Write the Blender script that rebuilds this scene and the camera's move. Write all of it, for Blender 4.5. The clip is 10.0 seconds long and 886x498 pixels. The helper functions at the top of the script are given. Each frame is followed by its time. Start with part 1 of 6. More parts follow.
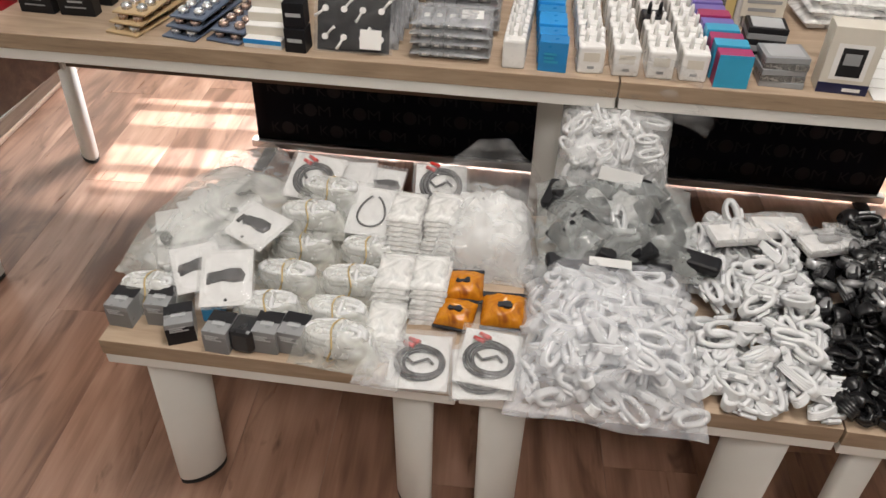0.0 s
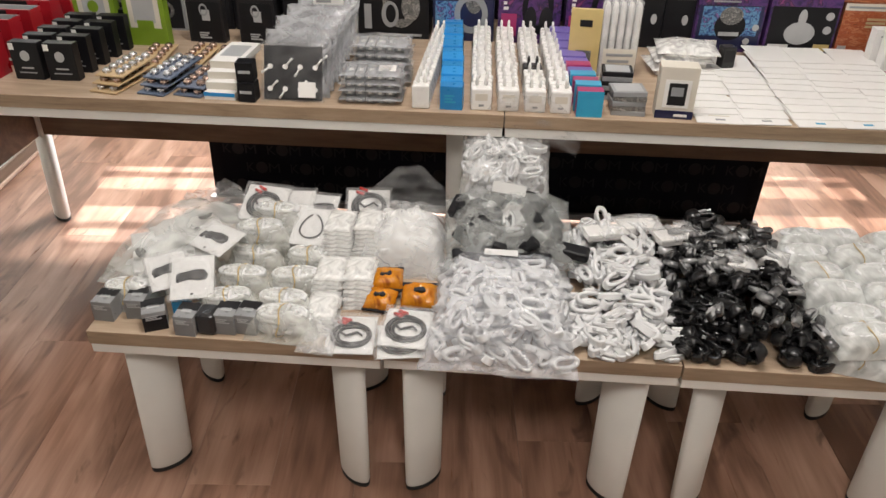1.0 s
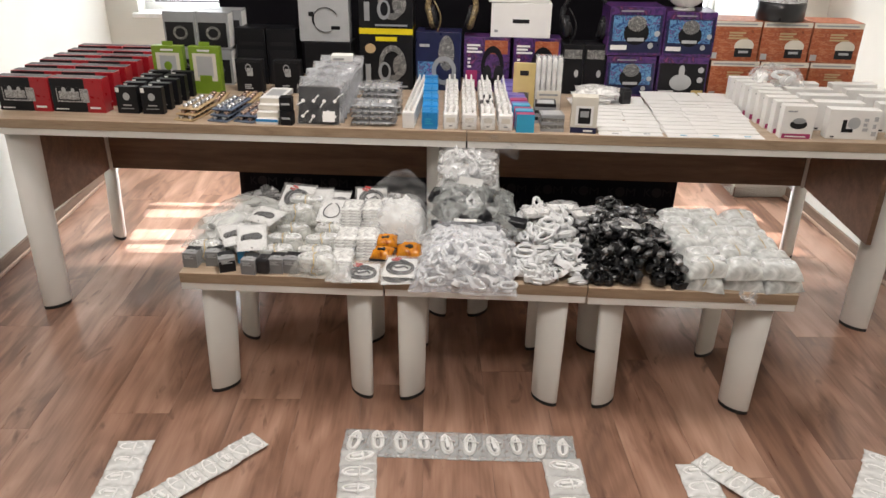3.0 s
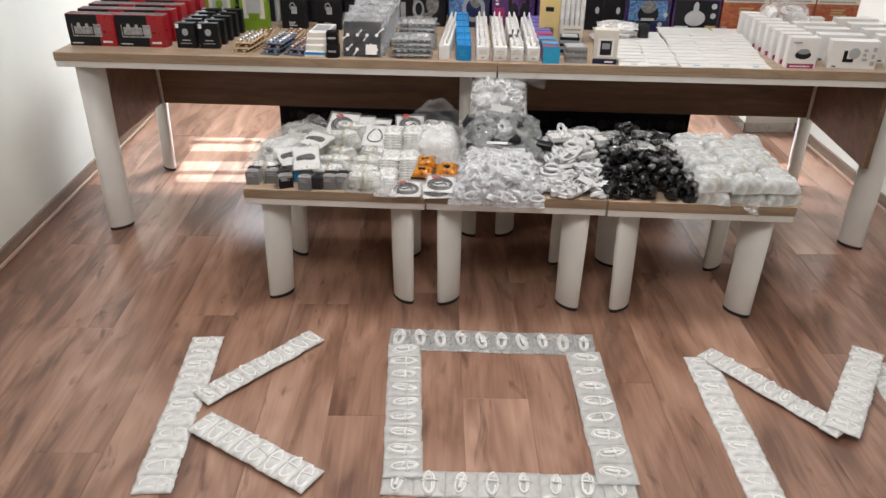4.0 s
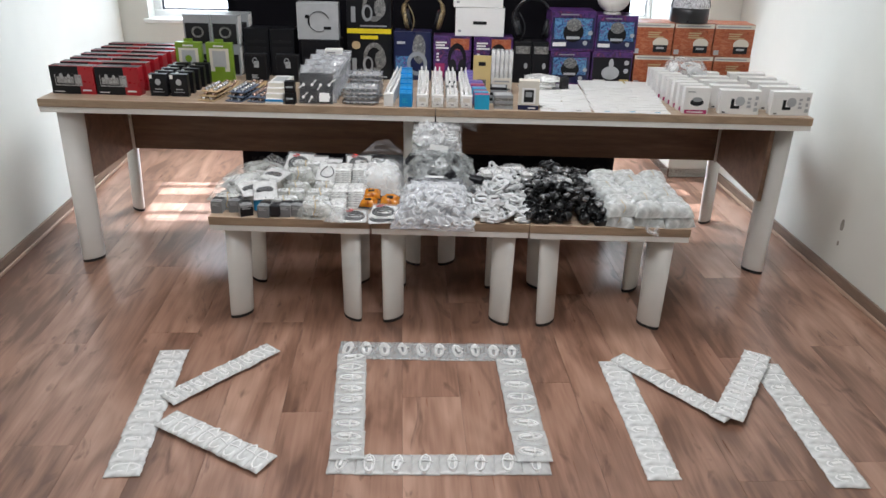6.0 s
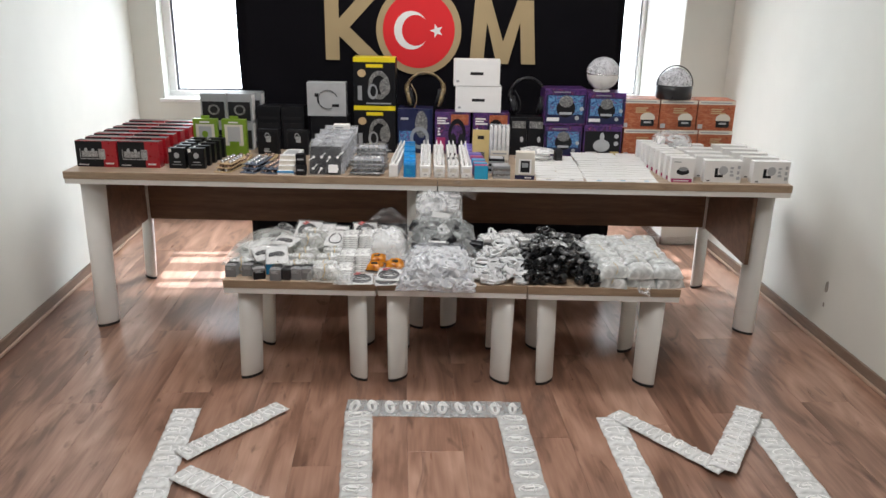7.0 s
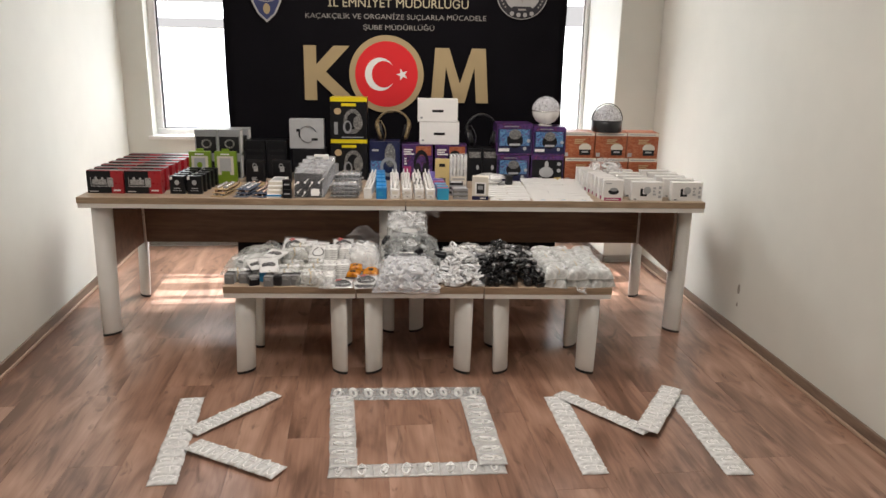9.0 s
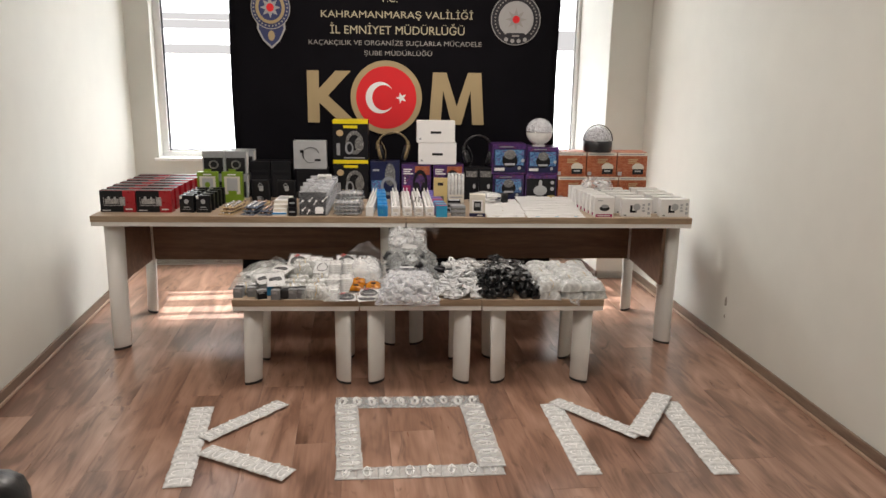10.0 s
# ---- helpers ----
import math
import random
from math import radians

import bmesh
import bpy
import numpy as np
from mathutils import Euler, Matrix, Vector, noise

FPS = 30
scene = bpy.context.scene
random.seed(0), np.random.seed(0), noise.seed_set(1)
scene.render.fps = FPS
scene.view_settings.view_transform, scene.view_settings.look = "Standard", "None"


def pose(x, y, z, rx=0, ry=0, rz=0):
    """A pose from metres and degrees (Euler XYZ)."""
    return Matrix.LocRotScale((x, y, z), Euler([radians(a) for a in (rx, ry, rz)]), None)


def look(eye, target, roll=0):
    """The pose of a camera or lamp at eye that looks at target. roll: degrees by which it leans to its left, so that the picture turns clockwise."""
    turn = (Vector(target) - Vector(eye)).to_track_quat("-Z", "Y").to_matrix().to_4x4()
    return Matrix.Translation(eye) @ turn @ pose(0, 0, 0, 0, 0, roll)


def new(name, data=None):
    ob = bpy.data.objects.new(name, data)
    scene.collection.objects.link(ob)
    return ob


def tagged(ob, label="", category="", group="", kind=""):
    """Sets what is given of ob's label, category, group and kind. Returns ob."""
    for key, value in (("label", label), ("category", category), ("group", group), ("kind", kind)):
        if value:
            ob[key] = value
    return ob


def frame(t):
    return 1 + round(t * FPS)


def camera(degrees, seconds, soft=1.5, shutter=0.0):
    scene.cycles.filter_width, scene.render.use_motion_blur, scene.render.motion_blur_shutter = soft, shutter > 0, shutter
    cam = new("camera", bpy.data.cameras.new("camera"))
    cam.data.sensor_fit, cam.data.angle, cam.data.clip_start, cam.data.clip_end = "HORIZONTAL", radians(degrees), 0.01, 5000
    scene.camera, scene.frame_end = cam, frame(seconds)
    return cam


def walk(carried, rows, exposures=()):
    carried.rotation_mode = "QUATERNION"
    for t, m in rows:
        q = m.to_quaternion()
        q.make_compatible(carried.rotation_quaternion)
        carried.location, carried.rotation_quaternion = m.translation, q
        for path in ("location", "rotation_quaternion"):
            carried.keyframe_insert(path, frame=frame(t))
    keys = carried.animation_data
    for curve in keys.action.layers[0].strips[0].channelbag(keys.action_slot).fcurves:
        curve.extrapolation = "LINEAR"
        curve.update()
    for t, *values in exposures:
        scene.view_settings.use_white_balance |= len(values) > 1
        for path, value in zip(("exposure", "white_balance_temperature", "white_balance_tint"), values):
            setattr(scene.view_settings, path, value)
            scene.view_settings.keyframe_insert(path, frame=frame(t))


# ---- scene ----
cam = camera(60.8, 10.0)
EXPOSURES = [(0, 1.06, 6600, 12), (2, 1.22, 6750, 13), (4, 1.18, 6350, 12), (6, 1.10, 5950, 10), (7.5, 1.02, 6400, 12), (10, 0.92, 6850, 14)]
PATH = [
    (0, (0.149, 0.144, 1.35), (-0.057, 1.69, 0.097), 1.2),
    (0.5, (0.181, 0.002, 1.369), (0.02, 1.628, 0.216), 1.0),
    (1, (0.268, -0.204, 1.4), (0.151, 1.484, 0.334), 0.9),
    (1.5, (0.272, -0.398, 1.421), (0.19, 1.328, 0.415), 0.9),
    (2, (0.252, -0.604, 1.438), (0.185, 1.166, 0.508), 0.4),
    (2.2, (0.256, -0.677, 1.45), (0.196, 1.122, 0.577), 0.4),
    (3.3, (0.338, -1.066, 1.46), (0.241, 0.737, 0.6), 1.2),
    (3.5, (0.322, -1.115, 1.46), (0.211, 0.673, 0.57), 1.1),
    (4, (0.261, -1.271, 1.473), (0.157, 0.475, 0.502), 0.5),
    (4.5, (0.253, -1.386, 1.469), (0.234, 0.344, 0.466), 0.8),
    (5, (0.296, -1.471, 1.476), (0.311, 0.271, 0.493), 1.5),
    (5.5, (0.347, -1.566, 1.478), (0.345, 0.208, 0.556), 1.6),
    (6, (0.366, -1.625, 1.496), (0.347, 0.197, 0.672), 1.3),
    (6.2, (0.395, -1.643, 1.502), (0.356, 0.197, 0.718), 0.8),
    (7.3, (0.317, -1.875, 1.508), (0.31, 0.026, 0.887), 0.8),
    (7.5, (0.289, -1.946, 1.526), (0.291, -0.045, 0.904), 0.5),
    (8, (0.252, -2.102, 1.533), (0.299, -0.195, 0.93), 0.3),
    (8.5, (0.288, -2.196, 1.534), (0.369, -0.276, 0.98), 0.5),
    (9, (0.326, -2.327, 1.528), (0.407, -0.401, 0.995), 1.0),
    (9.5, (0.328, -2.433, 1.523), (0.406, -0.498, 1.025), 1.0),
    (10, (0.297, -2.495, 1.535), (0.392, -0.555, 1.059), 0.8),
]
walk(cam, [(t, look(eye, target, roll)) for t, eye, target, roll in PATH], EXPOSURES)

# ==== light ====
SUN_WAY = Vector((0.20, -1.0, -1.19))          # the way the sunlight travels
world = bpy.data.worlds.new("sky")
scene.world = world
world.use_nodes = True
wt = world.node_tree
sky = wt.nodes.new("ShaderNodeTexSky")
sky.sky_type, sky.sun_disc = "NISHITA", False
sky.sun_elevation = math.atan2(-SUN_WAY.z, SUN_WAY.xy.length)
sky.sun_rotation = math.atan2(-SUN_WAY.x, -SUN_WAY.y)
wt.links.new(sky.outputs[0], wt.nodes["Background"].inputs[0])
wt.nodes["Background"].inputs[1].default_value = 0.15
sun = new("sun", bpy.data.lights.new("sun", "SUN"))
sun.data.energy, sun.data.angle, sun.data.color = 4.4, radians(0.5), (1.0, 0.97, 0.94)
sun.rotation_euler = SUN_WAY.to_track_quat("-Z", "Y").to_euler()
WINDOW_GLOW = 3.0        # the bright haze outside the window
SKY_LAMP_WATTS = 40.0         # lamp added above eye level, standing in for daylight
FILL_WATTS = 14.0       # each fill panel added on the ceiling

# ==== room frame: the room stands turned by 4 degrees to the tables ====
ROOM = pose(0.245, 1.4, 0, 0, 0, 4.0)
HALF, NICHE, PIER, PIER_U, REAR, CEIL = 1.841, 1.95, 1.35, 1.55, -5.6, 2.7
SILL, WIN_L, WIN_R, WIN_TOP = 0.815, -1.665, 1.548, 2.35


# ==== mesh helpers ====
def finish(name, bm, mats, parent=None, label="", smooth=False, world_m=None):
    me = bpy.data.meshes.new(name)
    bm.to_mesh(me)
    bm.free()
    for m in (mats if isinstance(mats, (list, tuple)) else [mats]):
        me.materials.append(m)
    if smooth:
        for p in me.polygons:
            p.use_smooth = True
    ob = new(name, me)
    if world_m is not None:
        ob.matrix_world = world_m
    if parent is not None:
        ob.parent = parent
    if label:
        ob["label"] = label
    return ob


def part(name, bm, material, parent, label="", smooth=False):
    return finish(name, bm, material, parent, label, smooth)


def share(name, me, parent, m, label=""):
    ob = new(name, me)
    ob.parent = parent
    ob.matrix_local = m
    if label:
        ob["label"] = label
    return ob


def thing(name, m=None, label="", category="", group="", kind=""):
    ob = new(name)
    ob.empty_display_size = 0.05
    if m is not None:
        ob.matrix_world = m
    return tagged(ob, label, category, group, kind)


def add_box(bm, x0, y0, z0, x1, y1, z1, mat=0, bevel=0.0, m=None):
    vs = [bm.verts.new((x, y, z)) for z in (z0, z1) for x, y in ((x0, y0), (x1, y0), (x1, y1), (x0, y1))]
    fs = []
    for idx in ((3, 2, 1, 0), (4, 5, 6, 7), (0, 1, 5, 4), (1, 2, 6, 5), (2, 3, 7, 6), (3, 0, 4, 7)):
        f = bm.faces.new([vs[i] for i in idx])
        f.material_index = mat
        fs.append(f)
    if bevel > 0:
        es = list({e for f in fs for e in f.edges})
        r = bmesh.ops.bevel(bm, geom=es, offset=bevel, segments=2, profile=0.5, affect="EDGES", clamp_overlap=True)
        for f in r["faces"]:
            f.material_index = mat
    if m is not None:
        done = {v for v in bm.verts if v.is_valid and not v.tag}
        bmesh.ops.transform(bm, matrix=m, verts=list(done))
    for v in bm.verts:
        v.tag = True
    return bm


def box_bm(x0, y0, z0, x1, y1, z1, bevel=0.0):
    return add_box(bmesh.new(), x0, y0, z0, x1, y1, z1, 0, bevel)


def add_tube(bm, pts, r, sides=6, closed=False, mat=0, caps=True, flat=1.0):
    pts = [Vector(p) for p in pts]
    n, rings = len(pts), []
    for i, p in enumerate(pts):
        a = pts[(i - 1) % n] if closed or i else p
        b = pts[(i + 1) % n] if closed or i < n - 1 else p
        d = (b - a).normalized()
        up = Vector((0, 0, 1)) if abs(d.z) < 0.9 else Vector((0, 1, 0))
        s = d.cross(up).normalized()
        u = s.cross(d)
        rr = r[i] if isinstance(r, (list, tuple)) else r
        rings.append([bm.verts.new(p + rr * (math.cos(2 * math.pi * k / sides) * s + flat * math.sin(2 * math.pi * k / sides) * u)) for k in range(sides)])
    for i in range(n if closed else n - 1):
        a, b = rings[i], rings[(i + 1) % n]
        for k in range(sides):
            f = bm.faces.new((a[k], a[(k + 1) % sides], b[(k + 1) % sides], b[k]))
            f.material_index, f.smooth = mat, True
    if caps and not closed:
        for ring in (rings[0][::-1], rings[-1]):
            bm.faces.new(ring).material_index = mat
    return bm


def add_poly(bm, pts, depth=0.0, mat=0):
    """A flat outline in the xz plane, facing -y, thick by depth."""
    front = [bm.verts.new((x, 0, z)) for x, z in pts]
    back = [bm.verts.new((x, depth, z)) for x, z in pts]
    bm.faces.new(front).material_index = mat
    bm.faces.new(back[::-1]).material_index = mat
    n = len(pts)
    for i in range(n):
        bm.faces.new((front[i], back[i], back[(i + 1) % n], front[(i + 1) % n])).material_index = mat
    return bm


def ring_pts(cx, cz, rx, rz, n=28, a0=0.0, a1=2 * math.pi):
    full = abs(a1 - a0 - 2 * math.pi) < 1e-6
    k = n if full else n - 1
    return [(cx + rx * math.cos(a0 + (a1 - a0) * i / k), cz + rz * math.sin(a0 + (a1 - a0) * i / k)) for i in range(n)]


def rect_pts(x0, z0, x1, z1):
    return [(x0, z0), (x1, z0), (x1, z1), (x0, z1)]


def fix_normals(bm):
    bmesh.ops.recalc_face_normals(bm, faces=bm.faces)
    return bm

# ==== materials ====
def node_mat(name):
    m = bpy.data.materials.new(name)
    m.use_nodes = True
    t = m.node_tree
    return m, t, t.nodes["Principled BSDF"]


def plain(name, col, rough=0.5, metal=0.0, vary=0.08, scale=30.0, bump=0.0, coat=0.0, bump_scale=200.0, per_object=0.0):
    """A surface with mottling at two scales, fine relief and, if wanted, a shift from object to object."""
    m, t, b = node_mat(name)
    n, l = t.nodes.new, t.links.new
    co = n("ShaderNodeTexCoord")
    big, fine = n("ShaderNodeTexNoise"), n("ShaderNodeTexNoise")
    big.inputs["Scale"].default_value, fine.inputs["Scale"].default_value = scale * 0.2, scale
    l(co.outputs["Object"], big.inputs["Vector"])
    l(co.outputs["Object"], fine.inputs["Vector"])
    add = n("ShaderNodeMath")
    l(big.outputs["Fac"], add.inputs[0])
    l(fine.outputs["Fac"], add.inputs[1])
    ramp = n("ShaderNodeMapRange")
    ramp.inputs["From Min"].default_value, ramp.inputs["From Max"].default_value = 0.6, 1.4
    ramp.inputs["To Min"].default_value, ramp.inputs["To Max"].default_value = 1 - vary, 1 + vary
    l(add.outputs[0], ramp.inputs["Value"])
    src = ramp.outputs["Result"]
    if per_object:
        info, sh, mul = n("ShaderNodeObjectInfo"), n("ShaderNodeMapRange"), n("ShaderNodeMath")
        sh.inputs["To Min"].default_value, sh.inputs["To Max"].default_value = 1 - per_object, 1 + per_object
        l(info.outputs["Random"], sh.inputs["Value"])
        mul.operation = "MULTIPLY"
        l(src, mul.inputs[0])
        l(sh.outputs["Result"], mul.inputs[1])
        src = mul.outputs[0]
    mix = n("ShaderNodeVectorMath")
    mix.operation = "SCALE"
    mix.inputs[0].default_value = col[:3]
    l(src, mix.inputs["Scale"])
    l(mix.outputs[0], b.inputs["Base Color"])
    rr = n("ShaderNodeMapRange")
    rr.inputs["To Min"].default_value, rr.inputs["To Max"].default_value = max(0.02, rough - 0.08), min(1, rough + 0.08)
    l(fine.outputs["Fac"], rr.inputs["Value"])
    l(rr.outputs["Result"], b.inputs["Roughness"])
    b.inputs["Metallic"].default_value = metal
    b.inputs["Coat Weight"].default_value = coat
    if bump:
        tex, bp = n("ShaderNodeTexNoise"), n("ShaderNodeBump")
        tex.inputs["Scale"].default_value = bump_scale
        l(co.outputs["Object"], tex.inputs["Vector"])
        bp.inputs["Strength"].default_value, bp.inputs["Distance"].default_value = bump, 0.002
        l(tex.outputs["Fac"], bp.inputs["Height"])
        l(bp.outputs[0], b.inputs["Normal"])
    return m


def wood(name, dark, mid, light, along="y", rough=0.4, grain=1.0, bump=0.06, fine_mix=0.35, detail=6):
    m, t, b = node_mat(name)
    n, l = t.nodes.new, t.links.new
    co, mp = n("ShaderNodeTexCoord"), n("ShaderNodeMapping")
    l(co.outputs["Object"], mp.inputs["Vector"])
    mp.inputs["Scale"].default_value = (9 * grain, 1.1 * grain, 9 * grain) if along == "y" else (1.1 * grain, 9 * grain, 9 * grain)
    broad, fine = n("ShaderNodeTexNoise"), n("ShaderNodeTexNoise")
    for tex, s, d in ((broad, 1.0, 2.2), (fine, 9.0, 0.6)):
        tex.inputs["Scale"].default_value, tex.inputs["Distortion"].default_value = s, d
        tex.inputs["Detail"].default_value = detail
        l(mp.outputs[0], tex.inputs["Vector"])
    mx = n("ShaderNodeMix")
    mx.inputs[0].default_value = fine_mix
    l(broad.outputs["Fac"], mx.inputs[2])
    l(fine.outputs["Fac"], mx.inputs[3])
    src = mx.outputs[0]
    ramp = n("ShaderNodeValToRGB")
    ramp.color_ramp.elements[0].position, ramp.color_ramp.elements[0].color = 0.32, (*dark, 1)
    ramp.color_ramp.elements[1].position, ramp.color_ramp.elements[1].color = 0.68, (*light, 1)
    e = ramp.color_ramp.elements.new(0.5)
    e.color = (*mid, 1)
    l(src, ramp.inputs[0])
    l(ramp.outputs[0], b.inputs["Base Color"])
    rr = n("ShaderNodeMapRange")
    rr.inputs["To Min"].default_value, rr.inputs["To Max"].default_value = rough - 0.07, rough + 0.07
    l(fine.outputs["Fac"], rr.inputs["Value"])
    l(rr.outputs["Result"], b.inputs["Roughness"])
    bp = n("ShaderNodeBump")
    bp.inputs["Strength"].default_value, bp.inputs["Distance"].default_value = bump, 0.002
    l(fine.outputs["Fac"], bp.inputs["Height"])
    l(bp.outputs[0], b.inputs["Normal"])
    return m


def laminate(name):
    """Printed walnut boards: tone from board to board, broad figure, arched grain, dark smudges, fine streaks."""
    m, t, b = node_mat(name)
    n, l = t.nodes.new, t.links.new
    co, info = n("ShaderNodeTexCoord"), n("ShaderNodeObjectInfo")
    off, add = n("ShaderNodeVectorMath"), n("ShaderNodeVectorMath")
    off.operation = "SCALE"
    off.inputs[0].default_value = (11.3, 27.1, 5.7)
    l(info.outputs["Random"], off.inputs["Scale"])
    l(co.outputs["Object"], add.inputs[0])
    l(off.outputs[0], add.inputs[1])

    def tex(stretch, detail, distortion):
        mp, tx = n("ShaderNodeMapping"), n("ShaderNodeTexNoise")
        mp.inputs["Scale"].default_value = stretch
        l(add.outputs[0], mp.inputs["Vector"])
        l(mp.outputs[0], tx.inputs["Vector"])
        tx.inputs["Scale"].default_value, tx.inputs["Detail"].default_value, tx.inputs["Distortion"].default_value = 1.0, detail, distortion
        return tx.outputs["Fac"]

    def math_node(op, a, k):
        q = n("ShaderNodeMath")
        q.operation = op
        l(a, q.inputs[0])
        if isinstance(k, float):
            q.inputs[1].default_value = k
        else:
            l(k, q.inputs[1])
        return q.outputs[0]

    def ranged(a, f0, f1, t0, t1):
        q = n("ShaderNodeMapRange")
        for key, val in (("From Min", f0), ("From Max", f1), ("To Min", t0), ("To Max", t1)):
            q.inputs[key].default_value = val
        l(a, q.inputs["Value"])
        return q.outputs["Result"]

    broad = tex((8.0, 1.9, 8.0), 2.5, 1.2)
    streak = tex((95.0, 5.0, 40.0), 3.0, 0.4)
    smudge = tex((11.0, 3.6, 9.0), 3.0, 1.8)
    figure = tex((6.0, 0.9, 6.0), 1.0, 0.5)
    rings = math_node("SINE", math_node("MULTIPLY", figure, 62.0), 0.0)
    tone = math_node("ADD", math_node("MULTIPLY", broad, 0.85), ranged(streak, 0.3, 0.7, -0.06, 0.03))
    tone = math_node("ADD", tone, math_node("MULTIPLY", rings, 0.022))
    tone = math_node("ADD", tone, ranged(info.outputs["Random"], 0.0, 1.0, -0.04, 0.17))
    ramp = n("ShaderNodeValToRGB")
    els = ramp.color_ramp.elements
    els[0].position, els[0].color = 0.30, (0.160, 0.080, 0.051, 1)
    els[1].position, els[1].color = 0.72, (0.495, 0.305, 0.222, 1)
    els.new(0.50).color = (0.340, 0.188, 0.129, 1)
    l(tone, ramp.inputs[0])
    mix = n("ShaderNodeMix")
    mix.data_type = "RGBA"
    mix.inputs[7].default_value = (0.095, 0.043, 0.027, 1)
    l(ranged(smudge, 0.60, 0.74, 0.0, 0.8), mix.inputs[0])
    l(ramp.outputs[0], mix.inputs[6])
    l(mix.outputs[2], b.inputs["Base Color"])
    l(ranged(streak, 0.2, 0.8, 0.26, 0.38), b.inputs["Roughness"])
    b.inputs["Coat Weight"].default_value, b.inputs["Coat Roughness"].default_value = 0.55, 0.22
    bp = n("ShaderNodeBump")
    bp.inputs["Strength"].default_value, bp.inputs["Distance"].default_value = 0.02, 0.001
    l(streak, bp.inputs["Height"])
    l(bp.outputs[0], b.inputs["Normal"])
    return m


def film(name, clear=0.6, tint=(0.85, 0.86, 0.85), rough=0.18, bump=0.5, bump_scale=30.0, mottle=1.0, shine=0.7):
    """Thin clear plastic: see-through, with milky creases and shine."""
    m, t, b = node_mat(name)
    n, l = t.nodes.new, t.links.new
    co, tex = n("ShaderNodeTexCoord"), n("ShaderNodeTexNoise")
    tex.inputs["Scale"].default_value, tex.inputs["Distortion"].default_value, tex.inputs["Detail"].default_value = bump_scale, 1.2, 4
    l(co.outputs["Object"], tex.inputs["Vector"])
    b.inputs["Base Color"].default_value = (*tint, 1)
    b.inputs["Roughness"].default_value = rough
    b.inputs["Specular IOR Level"].default_value = shine
    bp = n("ShaderNodeBump")
    bp.inputs["Strength"].default_value, bp.inputs["Distance"].default_value = bump, 0.006
    l(tex.outputs["Fac"], bp.inputs["Height"])
    l(bp.outputs[0], b.inputs["Normal"])
    al = n("ShaderNodeMapRange")
    al.inputs["From Min"].default_value, al.inputs["From Max"].default_value = 0.35, 0.7
    al.inputs["To Min"].default_value, al.inputs["To Max"].default_value = (1 - clear) * (1 - 0.45 * mottle), min(1, (1 - clear) * (1 + 0.6 * mottle))
    l(tex.outputs["Fac"], al.inputs["Value"])
    tr, ms = n("ShaderNodeBsdfTransparent"), n("ShaderNodeMixShader")
    l(al.outputs["Result"], ms.inputs[0])
    l(tr.outputs[0], ms.inputs[1])
    l(b.outputs[0], ms.inputs[2])
    l(ms.outputs[0], t.nodes["Material Output"].inputs["Surface"])
    return m


def art(name, cols, scale=40.0, rough=0.32, stretch=(1, 1, 1)):
    """Printed artwork: patches of several inks."""
    m, t, b = node_mat(name)
    n, l = t.nodes.new, t.links.new
    co, mp, tex, ramp = n("ShaderNodeTexCoord"), n("ShaderNodeMapping"), n("ShaderNodeTexNoise"), n("ShaderNodeValToRGB")
    mp.inputs["Scale"].default_value = stretch
    l(co.outputs["Object"], mp.inputs["Vector"])
    l(mp.outputs[0], tex.inputs["Vector"])
    tex.inputs["Scale"].default_value, tex.inputs["Detail"].default_value, tex.inputs["Distortion"].default_value = scale, 5, 1.5
    l(tex.outputs["Fac"], ramp.inputs[0])
    els = ramp.color_ramp.elements
    for i, c in enumerate(cols):
        p = 0.32 + 0.36 * i / (len(cols) - 1)
        e = els[i] if i < 2 else els.new(p)
        e.position, e.color = p, (*c, 1)
    l(ramp.outputs[0], b.inputs["Base Color"])
    b.inputs["Roughness"].default_value = rough
    return m


def glow(name, col, strength):
    m, t, b = node_mat(name)
    e = t.nodes.new("ShaderNodeEmission")
    e.inputs[0].default_value, e.inputs[1].default_value = (*col, 1), strength
    t.links.new(e.outputs[0], t.nodes["Material Output"].inputs["Surface"])
    return m


WALL = plain("wall_paint", (0.66, 0.66, 0.605), 0.75, vary=0.035, scale=6, bump=0.12, bump_scale=90)
CEILING = plain("ceiling_paint", (0.8, 0.8, 0.78), 0.85, vary=0.03, scale=5, bump=0.1)
FLOOR = laminate("laminate")
JOINT = plain("joint", (0.09, 0.05, 0.035), 0.8)
SKIRT = wood("skirting_wood", (0.13, 0.086, 0.062), (0.20, 0.138, 0.10), (0.26, 0.185, 0.14), "y", 0.4)
SKIRT_LIGHT = plain("skirting_bead", (0.46, 0.32, 0.24), 0.35)
DESK_TOP = wood("oak_laminate", (0.32, 0.230, 0.158), (0.43, 0.322, 0.228), (0.52, 0.402, 0.298), "x", 0.42, grain=1.5)
DESK_EDGE = wood("oak_edge", (0.24, 0.165, 0.105), (0.33, 0.235, 0.155), (0.41, 0.30, 0.205), "x", 0.45, grain=2.0)
DESK_PANEL = wood("walnut_panel", (0.115, 0.065, 0.041), (0.175, 0.104, 0.066), (0.24, 0.148, 0.097), "x", 0.42, grain=1.0)
WHITE_LAM = plain("white_laminate", (0.76, 0.74, 0.70), 0.4, vary=0.03, scale=20)
LEG = plain("powder_coated_leg", (0.72, 0.70, 0.66), 0.42, vary=0.035, scale=12, bump=0.05)
FOOT = plain("rubber_foot", (0.02, 0.02, 0.02), 0.7)
